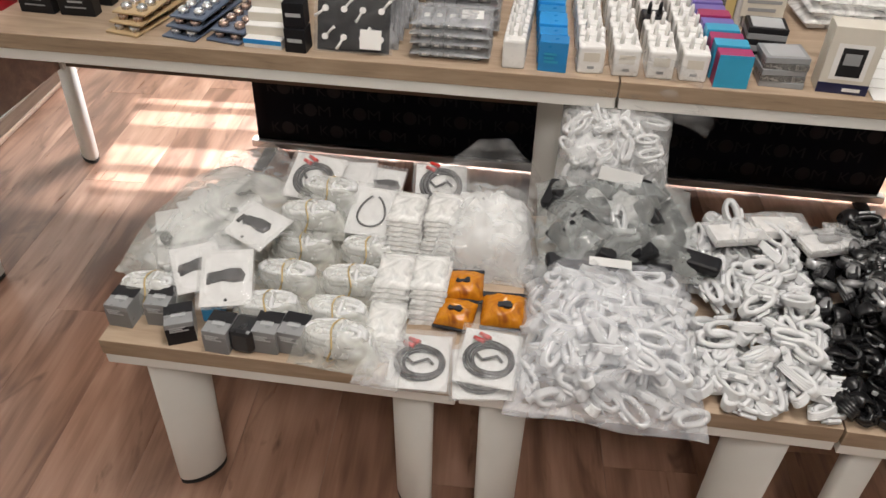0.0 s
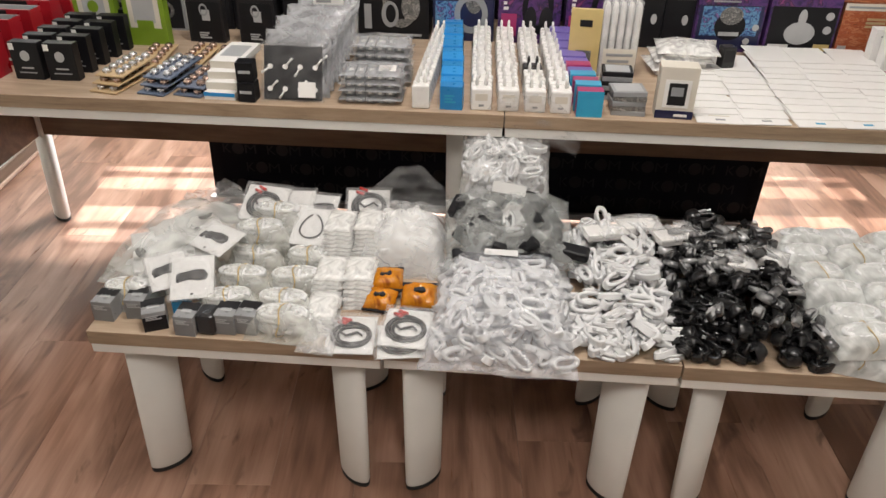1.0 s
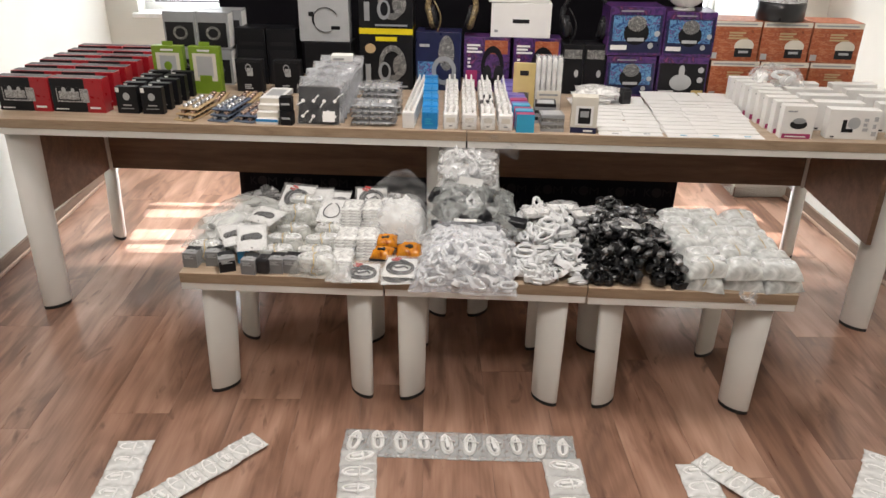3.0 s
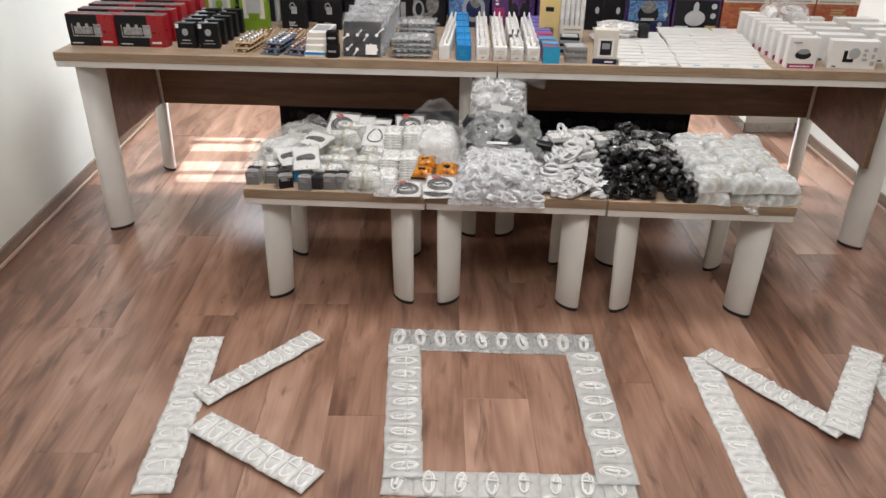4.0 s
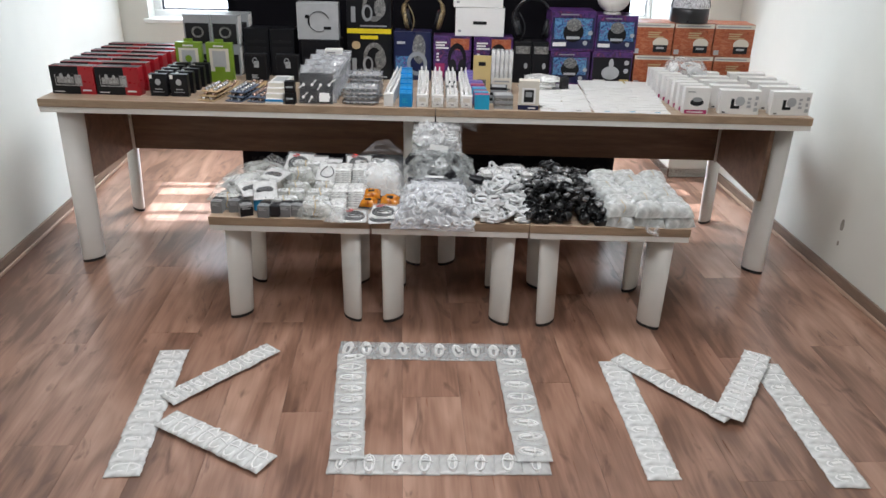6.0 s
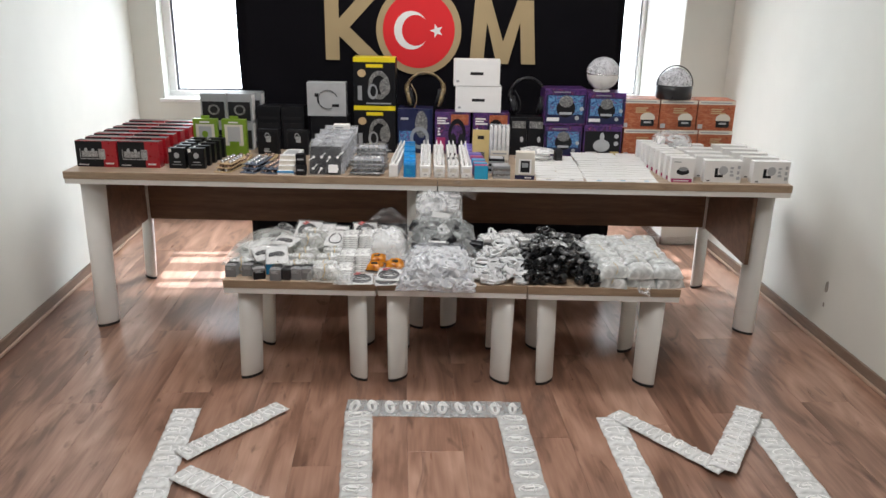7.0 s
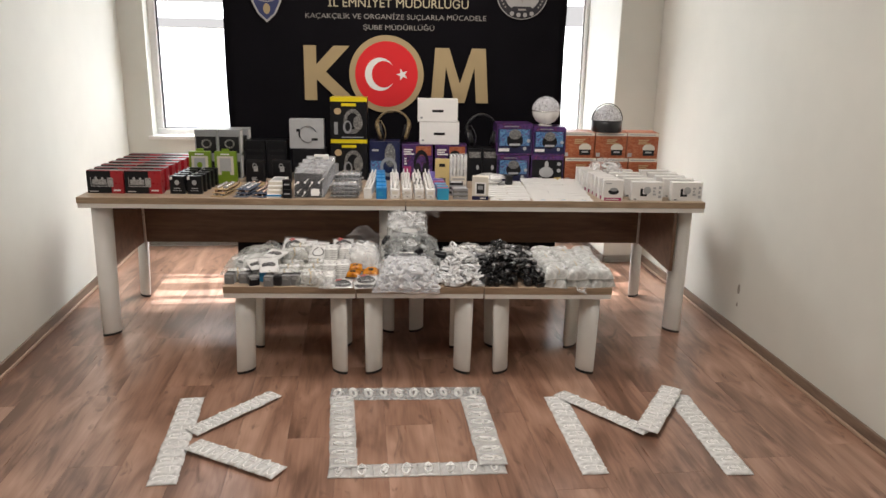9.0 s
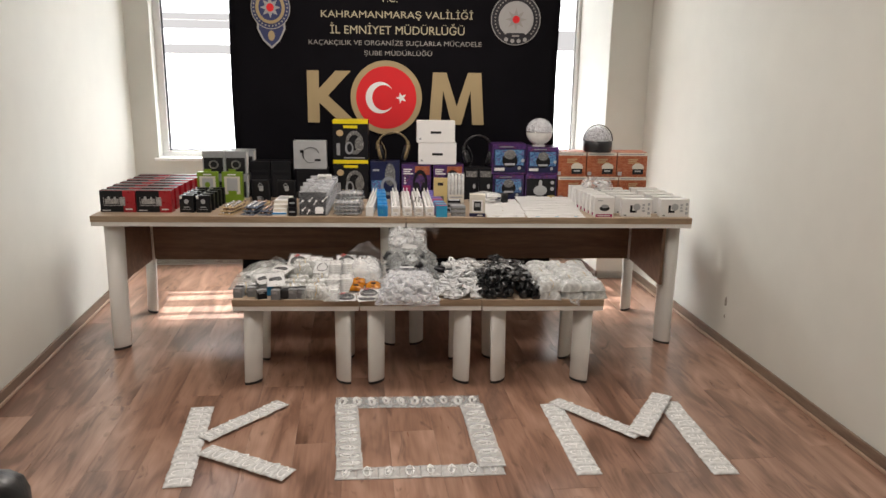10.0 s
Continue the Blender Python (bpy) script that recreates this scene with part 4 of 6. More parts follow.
# grey memory cases and the boxed meter
for k in range(5):
    carton("memory_case", "flat grey plastic card case in a stack", "card case", "card cases", 0.530, 0.606, 1.428, 1.490, TOP + 0.0112 * k, TOP + 0.0112 * k + 0.011, (C_GREY, C_STEEL)[k % 2], (("top", 0.1, 0.1, 0.9, 0.9, C_SILVER, "sticker"),), rnd.uniform(-5, 5))
for k in range(6):
    carton("memory_case", "flat grey plastic card case in a stack", "card case", "card cases", 0.515, 0.585, 1.525, 1.585, TOP + 0.0112 * k, TOP + 0.0112 * k + 0.011, (C_GREY, C_CHAR)[k % 2], (("top", 0.1, 0.1, 0.9, 0.9, C_SILVER, "sticker"),), rnd.uniform(-5, 5))
carton("gadget_carton", "white carton with a dark window and blue foot", "carton", "", 0.626, 0.709, 1.424, 1.470, TOP, TOP + 0.118, C_CREAM,
       (("rect", 0.0, 0.0, 1.0, 0.16, C_NAVY, "foot_band"), ("rect", 0.16, 0.22, 0.84, 0.76, C_WHITE, "window_frame"), ("rect", 0.27, 0.27, 0.74, 0.70, C_CHAR, "window"), ("rect", 0.34, 0.45, 0.66, 0.62, C_GREY, "picture"), ("rect", 0.5, 0.05, 0.85, 0.10, C_WHITE, "label_bars")), -4)
# white hang cards lying in overlapping rows
for cx, n, y0 in ((0.770, 9, 1.404), (0.873, 9, 1.404), (0.990, 11, 1.404), (1.093, 11, 1.404), (1.196, 11, 1.406)):
    for r in range(n):
        lift = 0.0011 if cx in (0.873, 1.093) else 0.0
        jx, jy = (rnd.uniform(-0.006, 0.006), rnd.uniform(-0.010, 0.012)) if r else (0, 0)
        carton("hang_card", "white hang card with a small gadget picture", "card", "white hang cards", cx - 0.0520 + jx, cx + 0.0520 + jx, y0 + 0.038 * r + jy, y0 + 0.038 * r + jy + 0.13, TOP + 0.0006 + 0.0024 * r + lift, TOP + 0.0026 + 0.0024 * r + lift, C_WHITE,
               (("top", 0.42, 0.12, 0.62, 0.18, C_GREY if cx < 0.9 else C_CYAN, "picture"), ("top", 0.3, 0.30, 0.75, 0.33, C_CREAM, "label_bars")) if r == 0 else (), rnd.uniform(-3.5, 3.5), 0.0004)
# stylus pens, yellow card, white bags
carton("yellow_card", "yellow and grey hang card beside white pens", "card", "", 0.445, 0.522, 1.70, 1.712, TOP, TOP + 0.165, C_PALEY, (("rect", 0.25, 0.08, 0.75, 0.38, C_STEEL, "picture"), ("rect", 0.3, 0.74, 0.7, 0.84, C_CHAR, "label_bars"), ("rect", 0.0, 0.0, 1.0, 0.06, C_CREAM, "band")), -6)
for r in range(2):
    for k in range(5):
        th = thing("pen_pack", Matrix.Translation((0.532 + 0.019 * k, 1.70 + 0.03 * r, TOP)), "white stylus pen standing in clear wrap", "pen", "pens")
        bm = bmesh.new()
        add_tube(bm, [(0, 0, 0), (0, 0, 0.005), (0, 0, 0.17), (0, 0, 0.185)], [0.006, 0.008, 0.008, 0.004], 10)
        part("pen", bm, PLASTIC_W, th)
        part("wrap", box_bm(-0.009, -0.009, 0.0, 0.009, 0.009, 0.19, 0.003), CLEAR, th)
carton("paper_label", "white label card on the pens", "label", "", 0.53, 0.612, 1.678, 1.680, TOP + 0.03, TOP + 0.075, C_CREAM, (("rect", 0.1, 0.6, 0.9, 0.75, C_GREY, "label_bars"), ("rect", 0.15, 0.25, 0.8, 0.4, C_GREY, "label_bars")), 0)
for k in range(3):
    slab_bag("white_pouch", "crumpled clear bag of white parts", 0.655 + 0.01 * k, 0.80 + 0.015 * k, 1.70, 1.83, TOP + 0.022 * k, TOP + 0.022 * k + 0.024, BAG_MILK, 20.0 + k, C_WHITE, "bag", "", 6 - 5 * k, 3)
carton("black_adapter", "small black adapter standing on the desk", "adapter", "", 0.838, 0.872, 1.725, 1.760, TOP, TOP + 0.075, PLASTIC_B, (("rect", 0.1, 0.5, 0.9, 0.9, C_CHAR, "panel"),), 12, 0.004)
# white earphone cartons
for r in range(8):
    carton("earphone_carton", "small white earphone carton with a magenta foot", "carton", "white earphone cartons", 1.298 - 0.008 * r, 1.400 - 0.008 * r, 1.432 + 0.056 * r, 1.468 + 0.056 * r, TOP, TOP + 0.106, C_WHITE,
           (("rect", 0.06, 0.0, 0.94, 0.15, C_MAG, "foot_band"), ("ell", 0.25, 0.30, 0.78, 0.58, C_CHAR, "picture"), ("ell", 0.32, 0.46, 0.72, 0.64, C_GREY, "picture"), ("rect", 0.12, 0.82, 0.4, 0.86, C_GREY, "label_bars"),
            ("rect", 0.15, 0.05, 0.8, 0.09, C_WHITE, "label_bars")), rnd.uniform(-3, 3))
for c, x0 in enumerate((1.447, 1.655)):
    for r in range(5):
        sh = -0.014 * r
        carton("earphone_carton", "wide white earphone carton with a black gadget picture", "carton", "wide white cartons", x0 + sh, x0 + 0.160 + sh, 1.440 + 0.092 * r, 1.482 + 0.092 * r, TOP, TOP + 0.096, C_WHITE,
               (("rect", 0.28, 0.28, 0.36, 0.66, C_BLACK, "picture"), ("rect", 0.28, 0.24, 0.50, 0.36, C_BLACK, "picture"), ("ell", 0.38, 0.36, 0.62, 0.76, C_SILVER, "picture"), ("bars", 0.68, 0.3, 0.78, 0.8, C_SILVER, "label_bars"),
                ("rect", 0.08, 0.06, 0.16, 0.11, C_CHAR, "label_bars"), ("bars", 0.86, 0.15, 0.95, 0.9, C_SILVER, "label_bars")), rnd.uniform(-2.5, 2.5))
# back row
for z, k in ((TOP, 0), (TOP + 0.139, 1)):
    for c in range(2):
        for d in range(2):
            x0 = -0.893 + c * 0.128 + (0.03 if d else 0)
            carton("clear_carton", "clear plastic carton with a dark gadget inside", "carton", "clear cartons", x0, x0 + 0.124, 1.95 + d * 0.075, 2.02 + d * 0.075, z, z + 0.137, C_GREY,
                   (("rect", 0.06, 0.05, 0.94, 0.72, C_CHAR, "front_print"), ("ring", 0.28, 0.24, 0.75, 0.62, C_STEEL, "picture"), ("rect", 0.06, 0.72, 0.94, 0.96, C_GREY, "front_print"), ("side", 0.1, 0.05, 0.9, 0.95, C_WHITE, "side_print")), rnd.uniform(-1, 1))
for x0 in (-0.889, -0.752):
    th = carton("green_carton", "lime green hang carton with a white window", "carton", "green cartons", x0, x0 + 0.116, 1.80, 1.83, TOP, TOP + 0.175, C_GREEN,
                (("rect", 0.12, 0.28, 0.88, 0.86, C_CREAM, "window"), ("rect", 0.24, 0.36, 0.76, 0.80, C_SILVER, "picture"), ("ell", 0.36, 0.5, 0.62, 0.68, C_GREEN, "badge") if x0 < -0.8 else ("rect", 0.3, 0.28, 0.7, 0.4, C_GREEN, "badge"), ("rect", 0.3, 0.9, 0.7, 0.94, C_WHITE, "label_bars")), rnd.uniform(-3, 3))
    part("hang_tab", box_bm(-0.02, 0.012, 0.175, 0.02, 0.016, 0.19, 0.001), C_GREEN, th)
for x0 in (-0.597, -0.452):
    carton("dark_carton", "dark grey carton with a silver gadget picture", "carton", "dark cartons", x0, x0 + 0.104, 1.85, 1.88, TOP, TOP + 0.122, C_CHAR,
           (("rect", 0.06, 0.05, 0.94, 0.92, C_BLACK, "front_print"), ("rect", 0.42, 0.50, 0.64, 0.74, C_SILVER, "picture"), ("ring", 0.36, 0.6, 0.6, 0.88, C_GREY, "picture"), ("bars", 0.3, 0.10, 0.62, 0.26, C_SILVER, "label_bars")), rnd.uniform(-4, 4))
for x0 in (-0.625, -0.505):
    carton("black_carton", "tall plain black carton before the banner", "carton", "", x0, x0 + 0.115, 1.98, 2.08, TOP, TOP + 0.215, C_BLACK, (("rect", 0.1, 0.70, 0.9, 0.76, C_CHAR, "label_bars"), ("rect", 0.08, 0.05, 0.92, 0.62, C_CHAR, "front_print")), 0)
carton("dark_carton", "dark carton with a grey top under a grey one", "carton", "", -0.350, -0.170, 1.95, 2.06, TOP, TOP + 0.175, C_CHAR, (("rect", 0.03, 0.55, 0.97, 0.98, C_BLACK, "front_print"),))
carton("neckband_carton", "silver grey carton with a black neckband picture", "carton", "", -0.366, -0.176, 1.955, 2.03, TOP + 0.176, TOP + 0.338, C_SILVER, (("arc", 0.28, 0.22, 0.78, 0.78, C_BLACK, "picture"), ("rect", 0.64, 0.28, 0.82, 0.36, C_BLACK, "picture"), ("rect", 0.2, 0.58, 0.3, 0.68, C_BLACK, "picture")), 2)
for k in range(2):
    z = TOP + 0.231 * k
    carton("headset_carton", "black headset carton with yellow top edge", "carton", "yellow black cartons", -0.136, 0.068, 1.95, 2.06, z, z + 0.230, C_BLACK,
           (("rect", 0.0, 0.91, 1.0, 1.0, C_YELLOW, "yellow_band"), ("top", 0.0, 0.0, 1.0, 1.0, C_YELLOW, "yellow_band"), ("rect", 0.3, 0.80, 0.7, 0.87, C_YELLOW, "yellow_band"), ("ring", 0.36, 0.14, 0.86, 0.74, C_STEEL, "picture"), ("ell", 0.34, 0.14, 0.58, 0.46, C_GREY, "picture"), ("ell", 0.40, 0.20, 0.54, 0.42, C_BLACK, "picture"),
            ("ell", 0.62, 0.22, 0.88, 0.58, C_STEEL, "picture"), ("rect", 0.1, 0.12, 0.2, 0.42, C_GREY, "picture"), ("ell", 0.1, 0.6, 0.3, 0.76, C_TAN, "badge"), ("rect", 0.3, 0.04, 0.9, 0.07, C_GREY, "label_bars")), 0)
for x0, x1, z1, mat, kind in ((0.080, 0.252, 0.972, C_NAVY, 0), (0.264, 0.438, 0.957, C_PURPLE, 1), (0.452, 0.630, 0.957, C_PURPLE, 1)):
    pr = (("rect", 0.04, 0.04, 0.45, 0.5, C_SKYP, "picture"), ("ell", 0.5, 0.35, 0.85, 0.95, C_STEEL, "picture"), ("ring", 0.35, 0.1, 0.9, 0.6, C_GREY, "picture"), ("rect", 0.08, 0.75, 0.3, 0.8, C_SILVER, "label_bars")) if kind == 0 else \
        (("rect", 0.45, 0.70, 0.95, 0.95, C_ORANGE, "picture"), ("ring", 0.38, 0.12, 0.88, 0.85, C_BLACK, "picture"), ("ell", 0.42, 0.12, 0.62, 0.5, C_CHAR, "picture"), ("ell", 0.66, 0.12, 0.88, 0.5, C_CHAR, "picture"), ("bars", 0.06, 0.72, 0.4, 0.9, C_WHITE, "label_bars"), ("rect", 0.05, 0.1, 0.3, 0.4, C_MAG, "picture"), ("bars", 0.08, 0.45, 0.16, 0.66, C_WHITE, "label_bars"))
    carton("headset_carton", "blue headset carton with printed picture" if kind == 0 else "purple headset carton with printed picture", "carton", "headset cartons", x0, x1, 1.95, 2.05, TOP, z1, mat, pr)
for k in range(2):
    carton("white_carton", "white oblong carton with a small dark mark", "carton", "white oblong cartons", 0.354 + 0.010 * k * -1 + 0.008, 0.578 - 0.010 * k + 0.008, 1.955, 2.05, 0.958 + 0.127 * k, 1.083 + 0.127 * k, C_WHITE,
           (("rect", 0.36, 0.42, 0.64, 0.53, C_CHAR, "label_bars"), ("rect", 0.06, 0.14, 0.12, 0.22, C_GREY, "label_bars")), -1 + 2 * k)
for x0 in (0.637, 0.722):
    carton("black_carton", "black carton with grey print", "carton", "", x0, x0 + 0.083, 1.95, 2.05, TOP, TOP + 0.188, C_BLACK, (("rect", 0.1, 0.72, 0.9, 0.9, C_STEEL, "picture"), ("ell", 0.6, 0.35, 0.8, 0.5, C_SILVER, "badge")))


def headphones(x, y, z, w, h, mat, label, pad):
    th = thing("headphones", Matrix.Translation((x, y, z)) @ Matrix.Rotation(radians(-12), 4, "X"), label, "headphones")
    bm = bmesh.new()
    pts = [(w / 2 * 0.94 * math.cos(a), 0, h * 0.48 + h * 0.47 * math.sin(a)) for a in np.linspace(-0.25, math.pi + 0.25, 26)]
    add_tube(bm, pts, 0.011, 8, flat=0.6)
    part("headband", bm, mat, th)
    for s in (-1, 1):
        bm = bmesh.new()
        M = Matrix.Translation((s * w * 0.40, 0, h * 0.27)) @ Matrix.Rotation(radians(s * 14), 4, "Y")
        add_tube(bm, [(s * 0.014, 0, 0), (s * 0.008, 0, 0), (-s * 0.006, 0, 0)], [0.026, 0.036, 0.038], 20, flat=1.25)
        bmesh.ops.transform(bm, matrix=M, verts=bm.verts)
        cup = part("ear_cup", fix_normals(bm), mat, th)
        bm = bmesh.new()
        ring = [(-s * 0.012, 0.028 * math.cos(a), 0.034 * math.sin(a)) for a in np.linspace(0, 2 * math.pi, 20, endpoint=False)]
        add_tube(bm, ring, 0.010, 7, True)
        bmesh.ops.transform(bm, matrix=M, verts=bm.verts)
        part("ear_pad", bm, pad, cup, "soft ear pad")
    bm = bmesh.new()
    pts = [(-w * 0.36 + 0.03 * math.sin(3 * q), -0.03 - 0.01 * math.sin(5 * q), h * 0.62 - 0.14 * q) for q in np.linspace(0, 1, 14)]
    add_tube(bm, pts, 0.0028, 6)
    part("cable", bm, mat, th)
    return th


headphones(0.212, 1.99, 0.975, 0.195, 0.175, C_CAMO, "sand camouflage gaming headphones standing on a carton", C_CHAR)
headphones(0.720, 2.00, 0.940, 0.185, 0.195, PLASTIC_B, "black over-ear headphones standing on black cartons", C_CHAR)
DISCO = (("rect", 0.03, 0.06, 0.97, 0.84, C_NAVY, "front_print"), ("rect", 0.08, 0.3, 0.92, 0.82, C_SKYP, "picture"), ("ell", 0.28, 0.22, 0.74, 0.72, C_BLACK, "picture"), ("ell", 0.34, 0.5, 0.68, 0.82, C_STEEL, "picture"), ("rect", 0.36, 0.3, 0.66, 0.37, C_SILVER, "picture"),
         ("rect", 0.06, 0.12, 0.36, 0.22, C_WHITE, "label_bars"), ("ell", 0.74, 0.15, 0.84, 0.27, C_SILVER, "badge"), ("ell", 0.84, 0.4, 0.94, 0.52, C_SILVER, "badge"), ("rect", 0.2, 0.9, 0.6, 0.93, C_GREY, "label_bars"))
BULB = (("rect", 0.03, 0.06, 0.97, 0.84, C_BLACK, "front_print"), ("ell", 0.26, 0.18, 0.70, 0.58, C_SILVER, "picture"), ("ell", 0.42, 0.5, 0.54, 0.80, C_SILVER, "picture"), ("rect", 0.06, 0.08, 0.36, 0.18, C_WHITE, "label_bars"), ("ell", 0.8, 0.62, 0.92, 0.76, C_SILVER, "badge"), ("ell", 0.8, 0.38, 0.92, 0.52, C_SILVER, "badge"), ("rect", 0.72, 0.08, 0.95, 0.2, C_PALEY, "badge"))
for x0, x1, z0, z1, pr, t in ((0.806, 0.990, TOP, 0.902, DISCO, 2), (1.000, 1.186, TOP, 0.905, BULB, 0), (0.797, 1.002, 0.9055, 1.082, DISCO, 4), (1.006, 1.190, 0.9065, 1.067, DISCO, -1)):
    carton("lamp_carton", "violet and blue party lamp carton", "carton", "party lamp cartons", x0, x1, 1.935, 2.07, z0, z1, C_PURPLE, pr, t)
ORANGE = (("rect", 0.0, 0.86, 1.0, 0.99, C_CREAM, "top_band"), ("rect", 0.05, 0.9, 0.9, 0.94, C_GREY, "label_bars"), ("ell", 0.50, 0.2, 0.90, 0.56, C_CREAM, "picture"), ("rect", 0.52, 0.10, 0.88, 0.32, C_CHAR, "picture"), ("rect", 0.60, 0.2, 0.80, 0.26, C_SILVER, "picture"), ("rect", 0.03, 0.05, 0.16, 0.2, C_SILVER, "label_bars"), ("bars", 0.35, 0.55, 0.75, 0.76, C_TAN, "label_bars"))
for row in range(2):
    for c in range(3):
        x0 = (1.196 if row == 0 else 1.180) + c * 0.1835
        w = 0.178 if not (row == 0 and c == 2) else 0.165
        carton("lamp_carton", "orange brick printed lamp carton with cream top band", "carton", "orange lamp cartons", x0, x0 + w, 1.94, 2.08, TOP + 0.145 * row, TOP + 0.145 * row + 0.144, C_ORANGE, ORANGE, (0, 1, -1)[c])


# mirror ball lamp and domed lamp
def ball(bm, r, m, u=20, v=12, half=False):
    bmesh.ops.create_uvsphere(bm, u_segments=u, v_segments=v, radius=r, matrix=m)
    if half:
        bmesh.ops.delete(bm, geom=[w for w in bm.verts if w.co.z < m.translation.z - 1e-4], context="VERTS")


# facet reflections put into the colour as light and dark patches
FACET = art("mirror_facets", ((0.85, 0.85, 0.87), (0.30, 0.30, 0.32), (0.75, 0.75, 0.78), (0.12, 0.12, 0.13), (0.8, 0.8, 0.8)), 55, 0.12)
lamp = thing("disco_lamp", Matrix.Translation((1.078, 1.985, 1.068)), "white disco ball lamp with mirrored crown", "party lamp")
bm = bmesh.new()
add_tube(bm, [(0, 0, 0), (0, 0, 0.006), (0, 0, 0.012)], [0.04, 0.04, 0.03], 20)
part("base", bm, PLASTIC_W, lamp)
bm = bmesh.new()
ball(bm, 0.078, Matrix.Translation((0, 0, 0.084)), 28, 16)
part("bowl", bm, PLASTIC_W, lamp, smooth=True)
bm = bmesh.new()
ball(bm, 0.0805, Matrix.Translation((0, 0, 0.085)), 18, 14, True)
part("mirror_crown", bm, FACET, lamp, "facets with reflections put into their colour")
bm = bmesh.new()
add_tube(bm, [(0.0795 * math.cos(a), 0.0795 * math.sin(a), 0.086) for a in np.linspace(0, 2 * math.pi, 32, endpoint=False)], 0.003, 6, True)
part("rim", bm, CHROME, lamp)
lamp = thing("dome_lamp", Matrix.Translation((1.435, 2.0, 1.0395)), "black domed lamp with clear faceted cover", "party lamp")
bm = bmesh.new()
add_tube(bm, [(0, 0, 0), (0, 0, 0.004), (0, 0, 0.06), (0, 0, 0.064)], [0.082, 0.086, 0.087, 0.083], 32)
part("base", bm, PLASTIC_B, lamp, "black round base")
bm = bmesh.new()
ball(bm, 0.084, Matrix.Translation((0, 0, 0.066)), 16, 12, True)
part("cover", bm, FACET, lamp, "faceted clear cover")
bm = bmesh.new()
add_tube(bm, [(0.088 * math.cos(a), -0.004, 0.062 + 0.095 * math.sin(a)) for a in np.linspace(0, math.pi, 24)], 0.003, 6)
part("carry_handle", bm, PLASTIC_B, lamp, "thin black wire handle")

# ==== goods on the low tables ====
CABLE_W = paint("white_cable", (0.68, 0.685, 0.69), 0.38, vary=0.03, per_object=0.05)
CABLE_B = paint("black_cable", (0.009, 0.009, 0.010), 0.28)
CABLE_G = paint("dark_grey_cable", (0.02, 0.02, 0.022), 0.35)
BAND = paint("rubber_band", (0.50, 0.36, 0.15), 0.5)
ORANGE_FOIL = art("orange_foil", ((0.30, 0.08, 0.008), (0.50, 0.17, 0.01), (0.60, 0.23, 0.012), (0.54, 0.18, 0.01), (0.66, 0.32, 0.05)), 22, 0.2)
RED_PLUG = paint("red_plug", (0.55, 0.02, 0.015), 0.3)
PAPER = paint("white_paper", (0.66, 0.66, 0.65), 0.6, vary=0.03)
BLUE_PL = paint("blue_plastic", (0.03, 0.30, 0.60), 0.3)
SILVER_BOX = paint("silver_box", (0.27, 0.275, 0.28), 0.3, vary=0.15)
C_GUN = paint("gunmetal_card", (0.20, 0.203, 0.21), 0.3, vary=0.15)
PACK = film("packet_film", 0.86, (0.9, 0.9, 0.9), 0.12, 0.4, 34)


def oval_coil(a, b, turns, r, seed, mat, name="cable", thick=1.0, plug=True):
    rg = random.Random(seed)
    bm = bmesh.new()
    n = 16
    pts = []
    for k in range(turns * n):
        t = 2 * math.pi * k / n
        w = 1 + 0.06 * math.sin(1.7 * k / n + seed)
        inn, lay = 1.8 * r * (k / n % 2), int(k / n / 2)
        e = 0.8 if abs(math.sin(t)) > 0.6 else 1.0
        pts.append(((a - inn) * math.copysign(abs(math.cos(t)) ** e, math.cos(t)) * w, (b - inn) * math.sin(t) * w, r + 1.7 * r * thick * lay + 0.25 * r * math.sin(1.3 * t + seed)))
    add_tube(bm, pts, r, 6)
    # the wrap round the middle and the plug
    tz = r * (2.2 + thick * 1.7 * ((turns - 1) // 2))
    add_tube(bm, [(0.2 * a, -b * 1.25, tz * 0.45), (0.2 * a, -b * 0.6, tz), (0.2 * a, b * 0.6, tz), (0.2 * a, b * 1.25, tz * 0.45)], r * 0.9, 4)
    if plug:
        add_box(bm, -a * 0.55, -0.0045, tz * 0.75, a * 0.05, 0.0045, tz * 0.75 + 0.006, 0, 0.0012)
        add_box(bm, a * 0.05, -0.0035, tz * 0.75 + 0.001, a * 0.32, 0.0035, tz * 0.75 + 0.005, 0)
    me = bpy.data.meshes.new(name)
    bm.to_mesh(me)
    bm.free()
    me.materials.append(mat)
    return me


